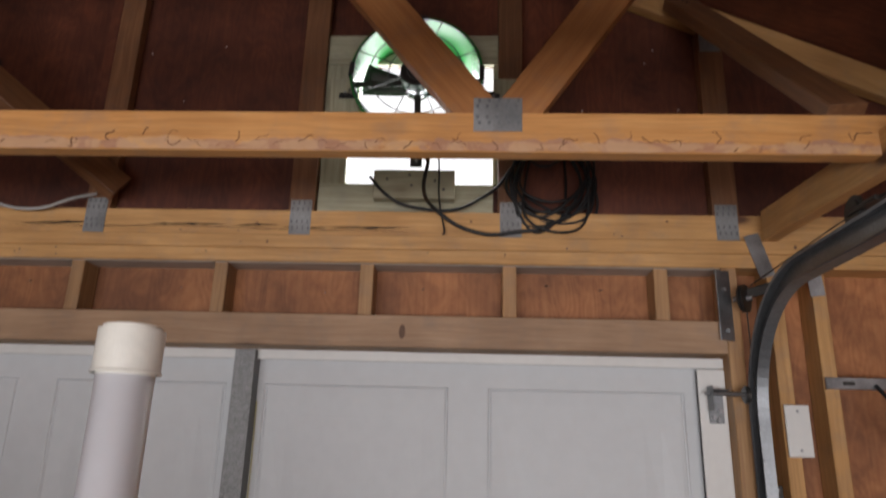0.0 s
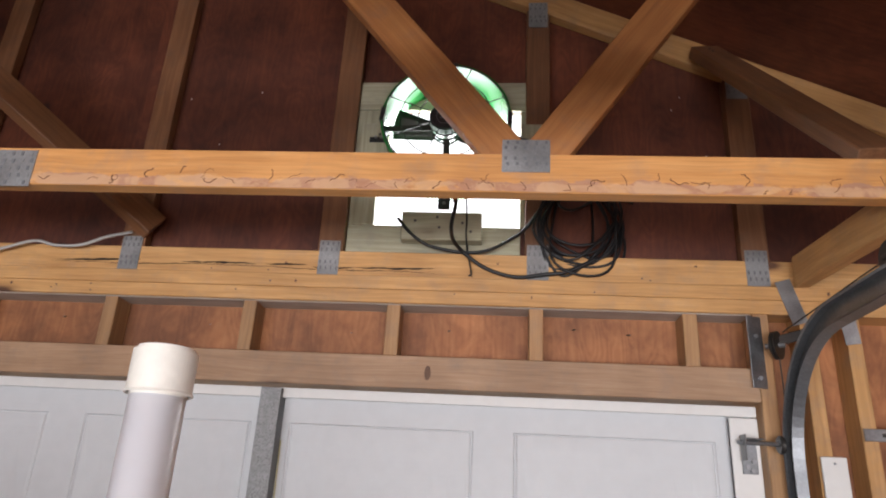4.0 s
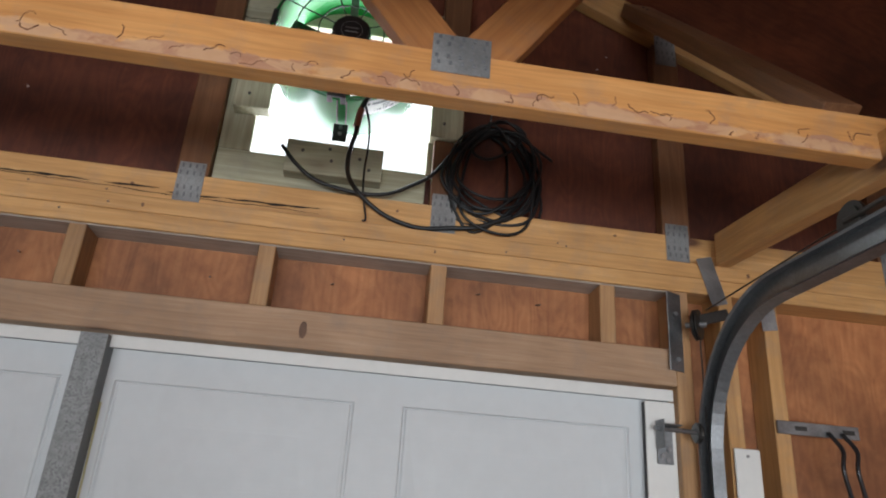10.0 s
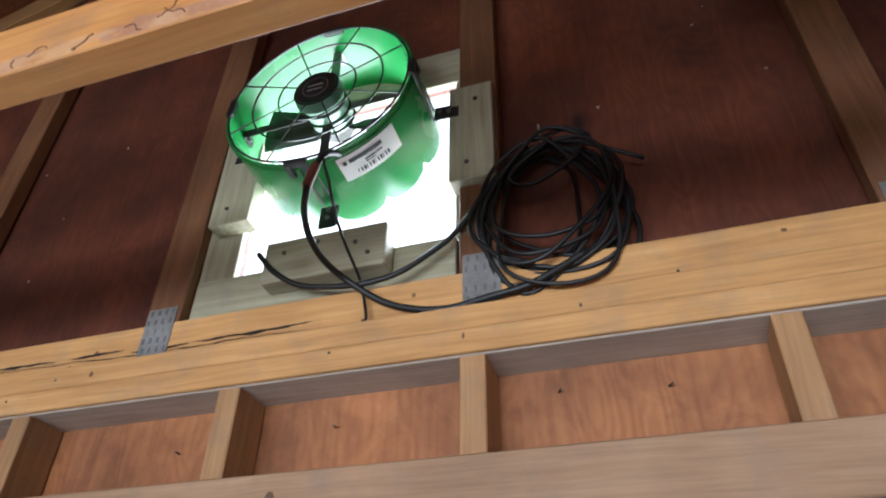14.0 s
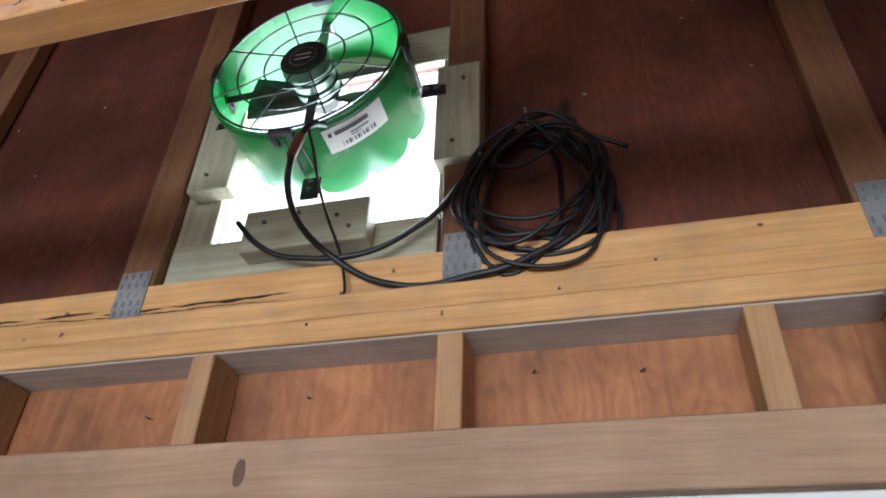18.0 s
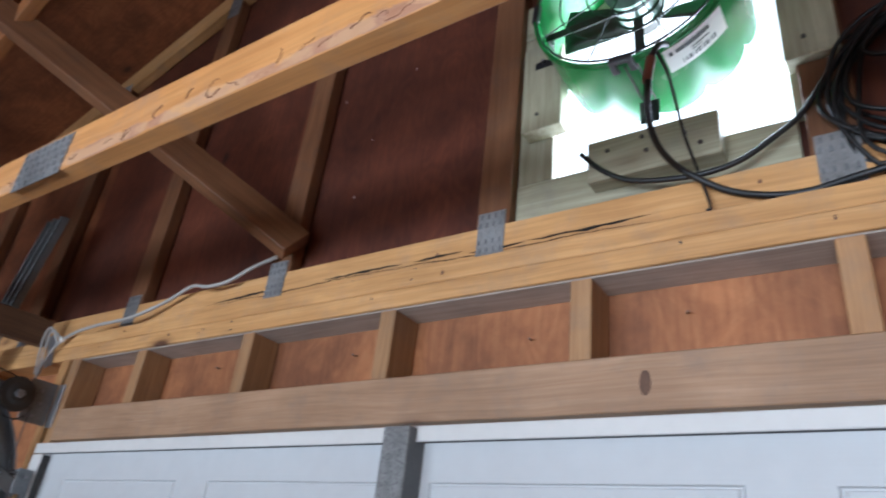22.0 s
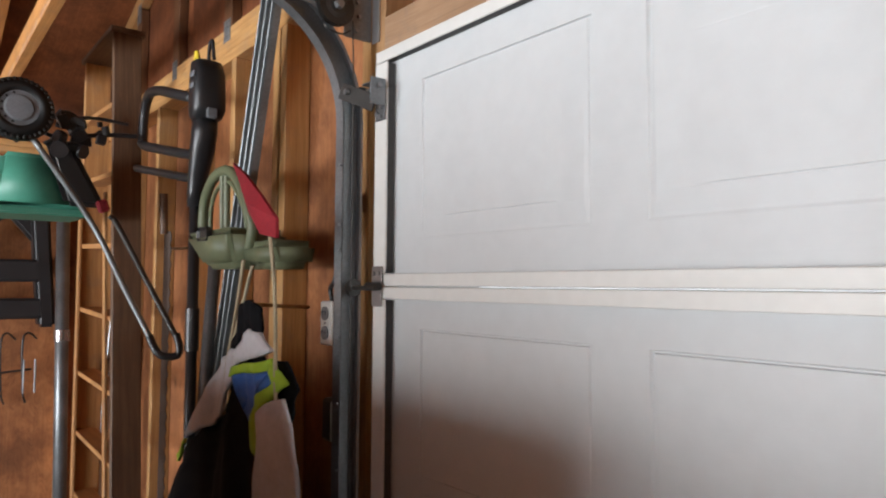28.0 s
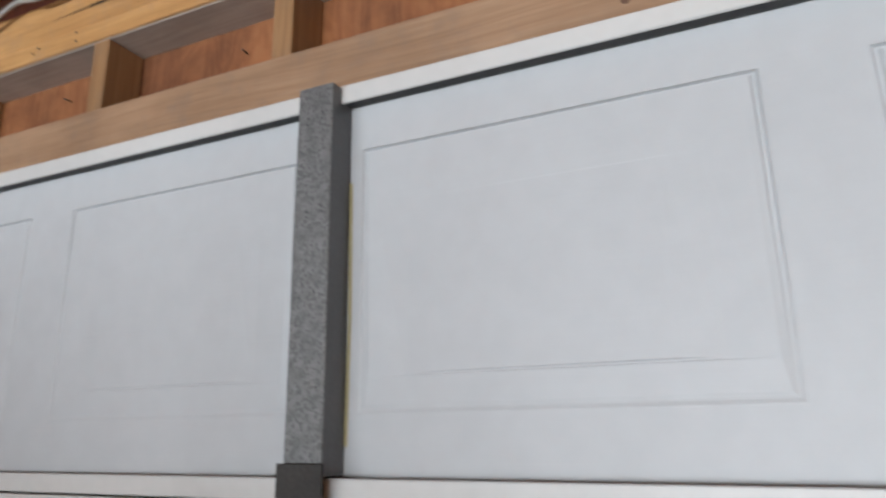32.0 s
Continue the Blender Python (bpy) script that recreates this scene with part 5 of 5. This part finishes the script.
board("top_cap", (-3.83, 1.775, 2.705), (-3.27, 1.775, 2.705), 0.13, 0.022, M_DARKWOOD, lad, (0, 1, 0))

# pole saw with its motor head up
pol = root("pole_tool", pose(-0.02, -0.055, -0.045), label="long black pole tool hung with its motor housing at the top", category="pole tool")
def loft(sections, seg=24, power=4.0):
    """Rounded-square sections (centre, half width x, half depth y) joined from first to last."""
    bm, rows = bmesh.new(), []
    for (x, y, z), a, b in sections:
        row = []
        for k in range(seg):
            c, s = math.cos(2 * math.pi * k / seg), math.sin(2 * math.pi * k / seg)
            e = (abs(c) ** power + abs(s) ** power) ** (-1 / power)
            row.append(bm.verts.new((x + a * c * e, y + b * s * e, z)))
        rows.append(row)
    for A, B in zip(rows, rows[1:]):
        for k in range(seg):
            bm.faces.new((A[k], A[(k + 1) % seg], B[(k + 1) % seg], B[k]))
    bm.faces.new(rows[0])
    bm.faces.new(rows[-1])
    bmesh.ops.recalc_face_normals(bm, faces=bm.faces[:])
    return bm


hd = part("motor_housing", loft([((-2.452, 1.80, 2.345), 0.022, 0.03), ((-2.450, 1.80, 2.338), 0.034, 0.042), ((-2.440, 1.80, 2.30), 0.040, 0.048), ((-2.437, 1.80, 2.19), 0.043, 0.050), ((-2.445, 1.80, 2.168), 0.036, 0.044), ((-2.45, 1.80, 2.16), 0.030, 0.036)]), M_BLACKPL, pol, "glossy black motor housing with vents", None, True)
for k in range(2):
    part("vent_grille", box(0.030, 0.006, 0.016, 0.002), M_GREYPL, hd, "", pose(-2.428, 1.751, 2.292 - 0.034 * k))
part("side_latch", box(0.014, 0.03, 0.03, 0.003), M_GREYPL, hd, "", pose(-2.396, 1.80, 2.175))
part("grip", loft([((-2.45, 1.80, 2.165), 0.034, 0.036), ((-2.455, 1.80, 2.12), 0.036, 0.038), ((-2.475, 1.80, 2.06), 0.034, 0.035), ((-2.50, 1.80, 2.00), 0.029, 0.030), ((-2.518, 1.80, 1.95), 0.024, 0.025), ((-2.522, 1.80, 1.905), 0.023, 0.024)], 20, 2.4), M_BLACKPL, pol, "", None, True)
part("shaft", rod((-2.522, 1.80, 1.95), (-2.515, 1.80, 0.12), 0.017, 16), M_BLACKPL, pol, "black tube shaft", None, True)
part("shaft_sleeve", rod((-2.520, 1.80, 1.59), (-2.519, 1.80, 1.46), 0.021, 16), M_BLACKPL, pol)
part("loop_handle", tube(smooth_path([(-2.54, 1.79, 2.25), (-2.66, 1.77, 2.285), (-2.80, 1.76, 2.325), (-2.91, 1.76, 2.335), (-2.965, 1.76, 2.29), (-2.985, 1.76, 2.20), (-2.97, 1.76, 2.165), (-2.85, 1.77, 2.135), (-2.62, 1.79, 2.085), (-2.53, 1.80, 2.07)], 8), 0.017, 10), M_BLACKPL, pol, "black bent loop handle", None, True)
part("lower_bar", rod((-3.05, 1.76, 2.09), (-2.52, 1.80, 1.99), 0.014, 10), M_BLACKPL, pol)
part("hanging_cord", tube(smooth_path([(-2.56, 1.80, 2.36), (-2.545, 1.80, 2.40), (-2.525, 1.80, 2.375), (-2.515, 1.80, 2.345)], 8), 0.006, 8), M_YELLOW, pol, "yellow cord loop", None, True)
part("hanging_loop", tube(smooth_path([(-2.49, 1.82, 2.355), (-2.485, 1.82, 2.41), (-2.46, 1.82, 2.415), (-2.445, 1.82, 2.355)], 8), 0.006, 8), M_BLACKPL, pol, "", None, True)

# spare lengths of track leaning in the corner of the studs
for k, dx in enumerate((0.0, 0.036, 0.072)):
    t = root("spare_track", pose(0, -0.035, -0.03), label="bright galvanised length of door track leaning against the wall", category="steel rail", group="spare tracks")
    a, b = Vector((-2.62 + dx, 1.835, 0.95)), Vector((-2.118 + dx * 1.2, 1.872, 2.93))
    part("channel", tube([a, (a + b) / 2, b], 0.02, profile=[(u * 0.75, v * 0.5) for u, v in TRK], up=(0, 1, 0)), M_RAIL, t)
t = root("dark_pipe", pose(-0.05, -0.03, -0.03), label="dark green-grey steel pipe leaning against the wall", category="pipe")
part("tube", rod((-2.43, 1.82, 1.72), (-2.66, 1.80, 0.02), 0.019, 16), M_TRACK, t, "", None, True)

# swing seat with cords and a red pennant
seat = root("swing_seat", pose(0.015, -0.055, -0.04), label="olive plastic swing seat with tan cords and a red cloth pennant", category="swing seat")
part("side_ring", tube(smooth_path([(-2.33, 1.765, 1.74), (-2.376, 1.765, 1.785), (-2.359, 1.76, 1.886), (-2.286, 1.755, 1.945), (-2.193, 1.755, 1.962), (-2.108, 1.755, 1.928), (-2.051, 1.76, 1.858), (-2.028, 1.765, 1.794), (-2.05, 1.765, 1.745)], 8), 0.014, 10), M_OLIVE, seat, "", None, True)
part("inner_ring", tube(smooth_path([(-2.33, 1.77, 1.79), (-2.32, 1.765, 1.86), (-2.27, 1.76, 1.915), (-2.19, 1.76, 1.932), (-2.125, 1.76, 1.90), (-2.085, 1.765, 1.85), (-2.075, 1.77, 1.80)], 8), 0.006, 8), M_OLIVE, seat, "", None, True)
for x in (-2.215, -2.185):
    part("rib", rod((x, 1.757, 1.955), (x - 0.012, 1.765, 1.80), 0.0085, 8), M_OLIVE, seat)
part("pan", frustum(-2.24, -2.06, 1.72, 1.86, 1.700, -2.37, -2.035, 1.70, 1.87, 1.800), M_OLIVE, seat, "moulded seat pan", None, True)
part("pan_wing", frustum(-2.07, -1.885, 1.755, 1.86, 1.698, -2.065, -1.88, 1.75, 1.87, 1.765), M_OLIVE, seat, "", None, True)
part("pan_mouth", box(0.075, 0.006, 0.036, 0.01), M_BLACKPL, seat, "", pose(-2.20, 1.706, 1.790))
bm = bmesh.new()
fl = [bm.verts.new((x, 1.742, z)) for x, z in ((-2.112, 1.970), (-2.032, 1.931), (-1.931, 1.867), (-1.850, 1.809), (-1.846, 1.764), (-1.933, 1.778), (-2.004, 1.836), (-2.064, 1.913))]
mid = bm.verts.new((-1.965, 1.722, 1.850))
for k in range(8):
    bm.faces.new((fl[k], fl[(k + 1) % 8], mid))
geom = bmesh.ops.extrude_face_region(bm, geom=bm.faces[:])
bmesh.ops.translate(bm, vec=(0, 0.008, 0), verts=[v for v in geom["geom"] if isinstance(v, bmesh.types.BMVert)])
bmesh.ops.recalc_face_normals(bm, faces=bm.faces[:])
part("pennant", bm, M_RED, seat, "faded red cloth pennant")
for pts in ([(-1.99, 1.75, 1.705), (-2.05, 1.75, 1.60), (-2.11, 1.75, 1.49), (-2.135, 1.75, 1.40), (-2.15, 1.75, 1.33)], [(-2.03, 1.745, 1.72), (-2.075, 1.745, 1.585), (-2.125, 1.745, 1.45), (-2.135, 1.745, 1.36)],
            [(-1.905, 1.75, 1.80), (-1.875, 1.75, 1.70), (-1.857, 1.75, 1.585), (-1.829, 1.74, 1.443), (-1.795, 1.735, 1.25), (-1.775, 1.735, 1.05)]):
    part("cord", tube(smooth_path(pts, 6), 0.0048, 8), M_CORD, seat, "tan cord", None, True)


# jackets on a hook
def cloth(name, outline, mat, parent, y0, label="", amp=0.012):
    """Hanging cloth cut to an outline of (x, z), folded in y, with a thickness."""
    bm = bmesh.new()
    bm.faces.new([bm.verts.new((x, 0, z)) for x, z in outline])
    bmesh.ops.triangulate(bm, faces=bm.faces[:])
    for _ in range(4):
        long_edges = [e for e in bm.edges if e.calc_length() > 0.025]
        if long_edges:
            bmesh.ops.subdivide_edges(bm, edges=long_edges, cuts=1)
            bmesh.ops.triangulate(bm, faces=bm.faces[:])
    for v in bm.verts:
        x, z = v.co.x, v.co.z
        u = (x + 2.0) / (0.10 + 0.75 * max(0.0, 1.60 - z))      # folds fan out from the hook
        v.co.y = y0 + amp * math.sin(9.0 * u + 1.0) * min(1.0, 2.4 * (1.62 - z)) + 0.35 * amp * math.sin(23 * u + 14 * z) - 0.02 * math.cos(1.6 * u)
        v.co.x += 0.003 * math.sin(40 * z + 7 * x)
        v.co.z += 0.003 * math.sin(37 * x)
    geom = bmesh.ops.extrude_face_region(bm, geom=bm.faces[:])
    bmesh.ops.translate(bm, vec=(0, 0.010, 0), verts=[v for v in geom["geom"] if isinstance(v, bmesh.types.BMVert)])
    bmesh.ops.recalc_face_normals(bm, faces=bm.faces[:])
    return part(name, bm, mat, parent, label, None, True)


jac = root("jacket", pose(0.02, -0.06, -0.012), label="black sports jacket with white, lime and blue panels, hung up", category="jacket")
cloth("body", [(-2.06, 1.47), (-1.85, 1.46), (-1.80, 1.40), (-1.85, 1.20), (-1.86, 0.60), (-2.72, 0.60), (-2.70, 0.90), (-2.628, 1.018), (-2.584, 1.084), (-2.478, 1.151), (-2.36, 1.22), (-2.185, 1.30), (-2.10, 1.38)], M_BLACKCLOTH, jac, 1.775, "black body", 0.016)
cloth("hood", [(-2.032, 1.580), (-1.977, 1.594), (-1.927, 1.579), (-1.917, 1.548), (-1.923, 1.521), (-1.973, 1.527), (-2.007, 1.506), (-2.074, 1.470), (-2.096, 1.484), (-2.036, 1.527)], M_BLACKCLOTH, jac, 1.758, "black hood", 0.010)
cloth("collar", [(-1.97, 1.527), (-1.918, 1.525), (-1.865, 1.484), (-2.023, 1.442), (-2.044, 1.454), (-2.008, 1.498)], M_WHITECLOTH, jac, 1.752, "white collar with stitching")
cloth("sleeve", [(-2.068, 1.479), (-2.008, 1.467), (-2.063, 1.40), (-2.161, 1.292), (-2.405, 1.207), (-2.434, 1.215), (-2.273, 1.353), (-2.149, 1.444)], M_WHITECLOTH, jac, 1.755, "white sleeve")
cloth("lime_band", [(-2.053, 1.432), (-1.86, 1.468), (-1.844, 1.447), (-1.86, 1.444), (-2.063, 1.409)], M_LIMECLOTH, jac, 1.750, "lime band")
cloth("lime_stripe", [(-1.853, 1.453), (-1.80, 1.415), (-1.861, 1.367), (-1.879, 1.320), (-1.884, 1.256), (-1.937, 1.278), (-1.928, 1.338), (-1.895, 1.384), (-1.845, 1.414), (-1.866, 1.440)], M_LIMECLOTH, jac, 1.748, "lime stripe")
cloth("blue_panel", [(-2.045, 1.415), (-1.870, 1.441), (-1.850, 1.414), (-1.898, 1.383), (-1.931, 1.335), (-1.940, 1.275), (-1.997, 1.334), (-1.976, 1.367), (-2.024, 1.393)], M_BLUE, jac, 1.752, "blue panel")
cloth("hem_patch", [(-2.487, 1.177), (-2.434, 1.182), (-2.551, 1.102), (-2.575, 1.118)], M_LIMECLOTH, jac, 1.757, "lime hem patch")
jac2 = root("white_jacket", pose(0.025, -0.06, -0.012), label="pale white jacket hanging beside the black sports jacket", category="jacket")
cloth("sleeve", [(-1.866, 1.351), (-1.846, 1.371), (-1.790, 1.389), (-1.752, 1.338), (-1.722, 1.247), (-1.705, 1.10), (-1.69, 0.62), (-1.85, 0.60), (-1.866, 1.10)], M_WHITECLOTH, jac2, 1.735, "", 0.010)
hk = root("coat_peg", label="short pale wooden coat peg driven into a stud", category="peg")
part("peg", rod((-2.09, 1.905, 1.560), (-1.99, 1.705, 1.572), 0.005, 10), M_LUMBER, hk)

# socket outlet box and small charger by the track
out = root("socket_outlet", pose(-1.918, 1.885, 1.526), label="white double socket outlet box on the wall", category="socket outlet")
part("box", box(0.055, 0.045, 0.108, 0.004), M_WHITE, out)
for z in (-0.024, 0.024):
    s = part("socket", cyl(0.017, 0.004, 24, m=pose(0, 0, 0, 90, 0, 0)), M_GREYPL, out, "grey socket face", pose(0, -0.024, z))
    for dx in (-0.006, 0.006):
        part("slot", box(0.0022, 0.003, 0.010, 0), M_BLACKPL, s, "", pose(dx, -0.002, 0.002))
part("screw", cyl(0.003, 0.002, 8, m=pose(0, -0.0235, 0, 90, 0, 0)), M_GALV, out)
part("feed_cable", tube(smooth_path([(-0.005, 0, 0.05), (-0.008, -0.005, 0.085), (0.015, -0.005, 0.11), (0.02, 0.01, 0.20)], 8), 0.006, 8), M_BLACKPL, out, "", None, True)
chg = root("black_charger", pose(-1.91, 1.885, 1.29), label="small black charger box with a pale edge on the wall", category="charger")
part("case", box(0.055, 0.04, 0.105, 0.008), M_BLACKPL, chg)
part("edge_strip", box(0.006, 0.006, 0.095, 0.002), M_WHITE, chg, "pale edge strip", pose(0.026, -0.020, 0))

# crosscut saw, bright blade and dark pole between the studs
xs = root("crosscut_saw", pose(-0.17, 0, -0.04), label="long rusty crosscut saw hung upright, teeth outwards", category="saw")
bm = bmesh.new()
n = 60
L = [bm.verts.new((-3.115 + 0.008 * math.sin(3 * i / n), 1.872, 0.25 + 1.62 * i / n)) for i in range(n + 1)]
Rr = [bm.verts.new((-3.035 + (0.018 if i % 2 else 0.0), 1.872, 0.25 + 1.62 * i / n)) for i in range(n + 1)]
for i in range(n):
    bm.faces.new((L[i], Rr[i], Rr[i + 1], L[i + 1]))
geom = bmesh.ops.extrude_face_region(bm, geom=bm.faces[:])
bmesh.ops.translate(bm, vec=(0, 0.003, 0), verts=[v for v in geom["geom"] if isinstance(v, bmesh.types.BMVert)])
bmesh.ops.recalc_face_normals(bm, faces=bm.faces[:])
part("blade", bm, M_RUSTY, xs)
part("hanging_peg", rod((-3.075, 1.868, 1.80), (-3.075, PY + 0.002, 1.81), 0.005, 8), M_GALV, xs)
part("grip", rod((-3.075, 1.86, 1.86), (-3.06, 1.85, 2.02), 0.016, 12), M_DARKWOOD, xs, "worn wooden grip")
bl = root("hand_scythe", pose(-0.2, 0, -0.04), label="bright curved steel blade standing behind the ladder", category="blade")
bm = tube(smooth_path([(-3.78, 1.866, 1.70), (-3.80, 1.865, 1.55), (-3.86, 1.862, 1.28), (-3.93, 1.86, 0.95), (-3.99, 1.86, 0.4)], 8), 0.02, profile=[(-0.003, -0.032), (0.003, -0.032), (0.003, 0.032), (-0.003, 0.032)])
part("blade", bm, M_SILVER, bl)
part("shaft", rod((-3.76, 1.885, 1.42), (-3.86, 1.885, 0.05), 0.018, 12), M_BLACKPL, bl)
dp = root("tool_pole", pose(-0.155, -0.05, 0), label="dark tool pole with a bright steel coupling standing by the corner", category="pole tool")
part("shaft", rod((-4.30, 1.75, 2.04), (-4.06, 1.75, 0.05), 0.032, 16), M_TRACK, dp, "", None, True)
part("coupling", cyl(0.037, 0.07, 18, bevel=0.006), M_SILVER, dp, "bright coupling sleeve", pose(-4.217, 1.75, 1.35, 0, -7, 0))

# ---- on the left wall ----
st = root("folding_sawhorse", pose(-0.87, -0.09, 0.0), label="black plastic folding sawhorse hung on the side wall", category="sawhorse")
for y0, y1 in ((1.39, 1.29), (1.76, 1.82)):
    part("leg", frustum(-4.25, -4.14, y1 - 0.045, y1 + 0.045, 1.36, -4.25, -4.14, y0 - 0.05, y0 + 0.05, 2.10), M_BLACKPL, st)
part("cross_beam", box(0.11, 0.48, 0.13, 0.015), M_BLACKPL, st, "", pose(-4.195, 1.565, 1.69))
part("tray", box(0.09, 0.50, 0.12, 0.015), M_BLACKPL, st, "", pose(-4.19, 1.555, 1.47))
part("top_beam", box(0.13, 0.52, 0.09, 0.02), M_BLACKPL, st, "", pose(-4.195, 1.575, 2.06))
for a, b in ((1.40, 1.58), (1.75, 1.60)):
    part("gusset", frustum(-4.24, -4.17, a, a + 0.04, 1.84, -4.24, -4.17, min(a, b), max(a, b) + 0.04, 2.02), M_BLACKPL, st)
tr = root("string_trimmer", pose(-0.87, -0.03, 0), label="lime-green and black string trimmer hung on the side wall", category="string trimmer")
part("rear_handle", tube(smooth_path([(-4.33, 1.30, 2.44), (-4.33, 1.26, 2.36), (-4.33, 1.225, 2.254), (-4.33, 1.20, 2.12), (-4.33, 1.195, 2.05)], 6), 0.031, 12), M_LIME, tr, "lime-green handle", None, True)
part("loop_handle", tube(smooth_path([(-4.32, 1.20, 2.10), (-4.29, 1.12, 2.07), (-4.28, 1.075, 2.13), (-4.28, 1.095, 2.22), (-4.30, 1.17, 2.25)], 6), 0.017, 10), M_LIME, tr, "", None, True)
part("shaft", rod((-4.33, 1.195, 2.06), (-4.33, 1.125, 1.46), 0.014, 14), M_SILVER, tr, "pale steel shaft", None, True)
part("shaft_clamp", rod((-4.33, 1.175, 1.88), (-4.33, 1.168, 1.82), 0.020, 14), M_BLACKPL, tr)
part("head", frustum(-4.39, -4.27, 1.04, 1.14, 1.30, -4.36, -4.30, 1.09, 1.15, 1.46), M_LIME, tr, "lime-green motor head", None, True)
part("guard", frustum(-4.42, -4.22, 0.90, 1.10, 1.235, -4.40, -4.24, 0.96, 1.12, 1.30), M_BLACKPL, tr, "black guard", None, True)
wr = root("wire_rack", pose(-0.87, -0.02, 0), label="bent black wire hook rack on a side-wall stud", category="hook rack")
for y in (1.47, 1.57, 1.68):
    part("wire", tube(smooth_path([(-4.368, y + 0.05, 1.28), (-4.33, y, 1.32), (-4.31, y - 0.03, 1.26), (-4.32, y - 0.02, 0.98), (-4.36, y, 0.90)], 6), 0.006, 6), M_BLACKPL, wr, "", None, True)
part("cross_wire", tube(smooth_path([(-4.33, 1.42, 1.06), (-4.31, 1.55, 1.09), (-4.33, 1.70, 1.10)], 6), 0.006, 6), M_BLACKPL, wr, "", None, True)
for y, z in ((1.40, 1.08), (1.44, 1.07), (1.66, 1.10), (1.72, 1.10)):
    part("prong", rod((-4.31, y, z - 0.14), (-4.31, y, z + 0.06), 0.006, 8), M_GALV, wr)
bal = root("hanging_ball", pose(-5.17, 0.78, 2.27), label="yellow-green ball hung by a string on the side wall", category="ball")
bm = bmesh.new()
bmesh.ops.create_icosphere(bm, subdivisions=3, radius=0.034)
part("ball", bm, surface("felt_ball", (0.42, 0.46, 0.10), 0.9, vary=0.2, bump=0.4), bal, "", None, True)
part("string", rod((0, 0, 0.03), (-0.03, 0.0, 0.16), 0.003, 6), M_CORD, bal)
cl = root("hand_tool", pose(-5.20, 0.83, 1.50), label="orange-red handled tool hung on the side wall", category="hand tool")
part("grip", tube(smooth_path([(0, -0.06, 0.05), (0, 0.0, 0.03), (0, 0.05, -0.03), (0, 0.02, -0.09), (0, -0.05, -0.06)], 6), 0.020, 10), M_ORANGE, cl, "orange-red grip", None, True)
part("blade", rod((0, 0.05, 0.03), (0.02, 0.09, 0.38), 0.010, 8), M_SILVER, cl)
hs = root("wall_bracket", pose(-5.19, 0.84, 1.75), label="grey steel bracket with dangling cable ends on the side wall", category="bracket")
part("bracket", rod((0, -0.03, 0.24), (0.02, 0.02, -0.05), 0.014, 10), M_GALV, hs)
part("cable_end", tube(smooth_path([(0, -0.05, 0.16), (0.03, 0.06, 0.14), (0.03, 0.12, 0.0), (0.02, 0.17, -0.14)], 6), 0.007, 8), M_BLACK, hs, "", None, True)

# ---- covered load standing beside the door, its unseen rear added to shade it ----
load = root("covered_load", pose(-1.38, -0.20, 0, 0, 0, 15), label="tall stored load under a dark brown corded cover", category="covered load")
LA, LB, LT = 0.97, 1.33, 1.395   # half sizes and height of the front end
NR = 96
RINGS = [(0.02, 0.03), (0.35, 0.026), (0.62, 0.018), (0.80, 0.008), (0.90, 0.0), (0.95, -0.014), (0.98, -0.036), (0.995, -0.07), (1.0, -0.12), (0.992, -0.30), (1.0, -0.55), (1.01, -0.85), (1.02, -1.15), (1.03, -LT + 0.004)]


def load_point(a, k, z):
    c, s = math.cos(a), math.sin(a)
    e = (c ** 6 + s ** 6) ** (-1 / 6) * k
    side = max(0.0, -z - 0.05)
    e *= 1 + min(0.03, side * 0.05) * math.sin(9 * a + 3 * z) + min(0.012, side * 0.03) * math.sin(23 * a)
    y = LB * s * e
    rise = 0.045 * min(1.0, max(0.0, (0.80 - y) / 0.35)) * max(0.0, 1 + z / LT)   # higher behind the front end, out of view, to shade the lower door
    return (LA * c * e, y, LT + z + rise + 0.006 * math.sin(5 * a + 4 * k) * k)


bm = bmesh.new()
rings = [[bm.verts.new(load_point(2 * math.pi * i / NR, k, z)) for i in range(NR)] for k, z in RINGS]
for A, B in zip(rings, rings[1:]):
    for i in range(NR):
        bm.faces.new((A[i], A[(i + 1) % NR], B[(i + 1) % NR], B[i]))
bm.faces.new(rings[0])
bmesh.ops.recalc_face_normals(bm, faces=bm.faces[:])
part("cover", bm, M_TARP, load, "", None, True)
part("cord", tube([load_point(2 * math.pi * i / NR, 1.008, -0.13) for i in range(NR)], 0.011, 8, closed=True), M_BLACK, load, "black elastic cord", None, True)
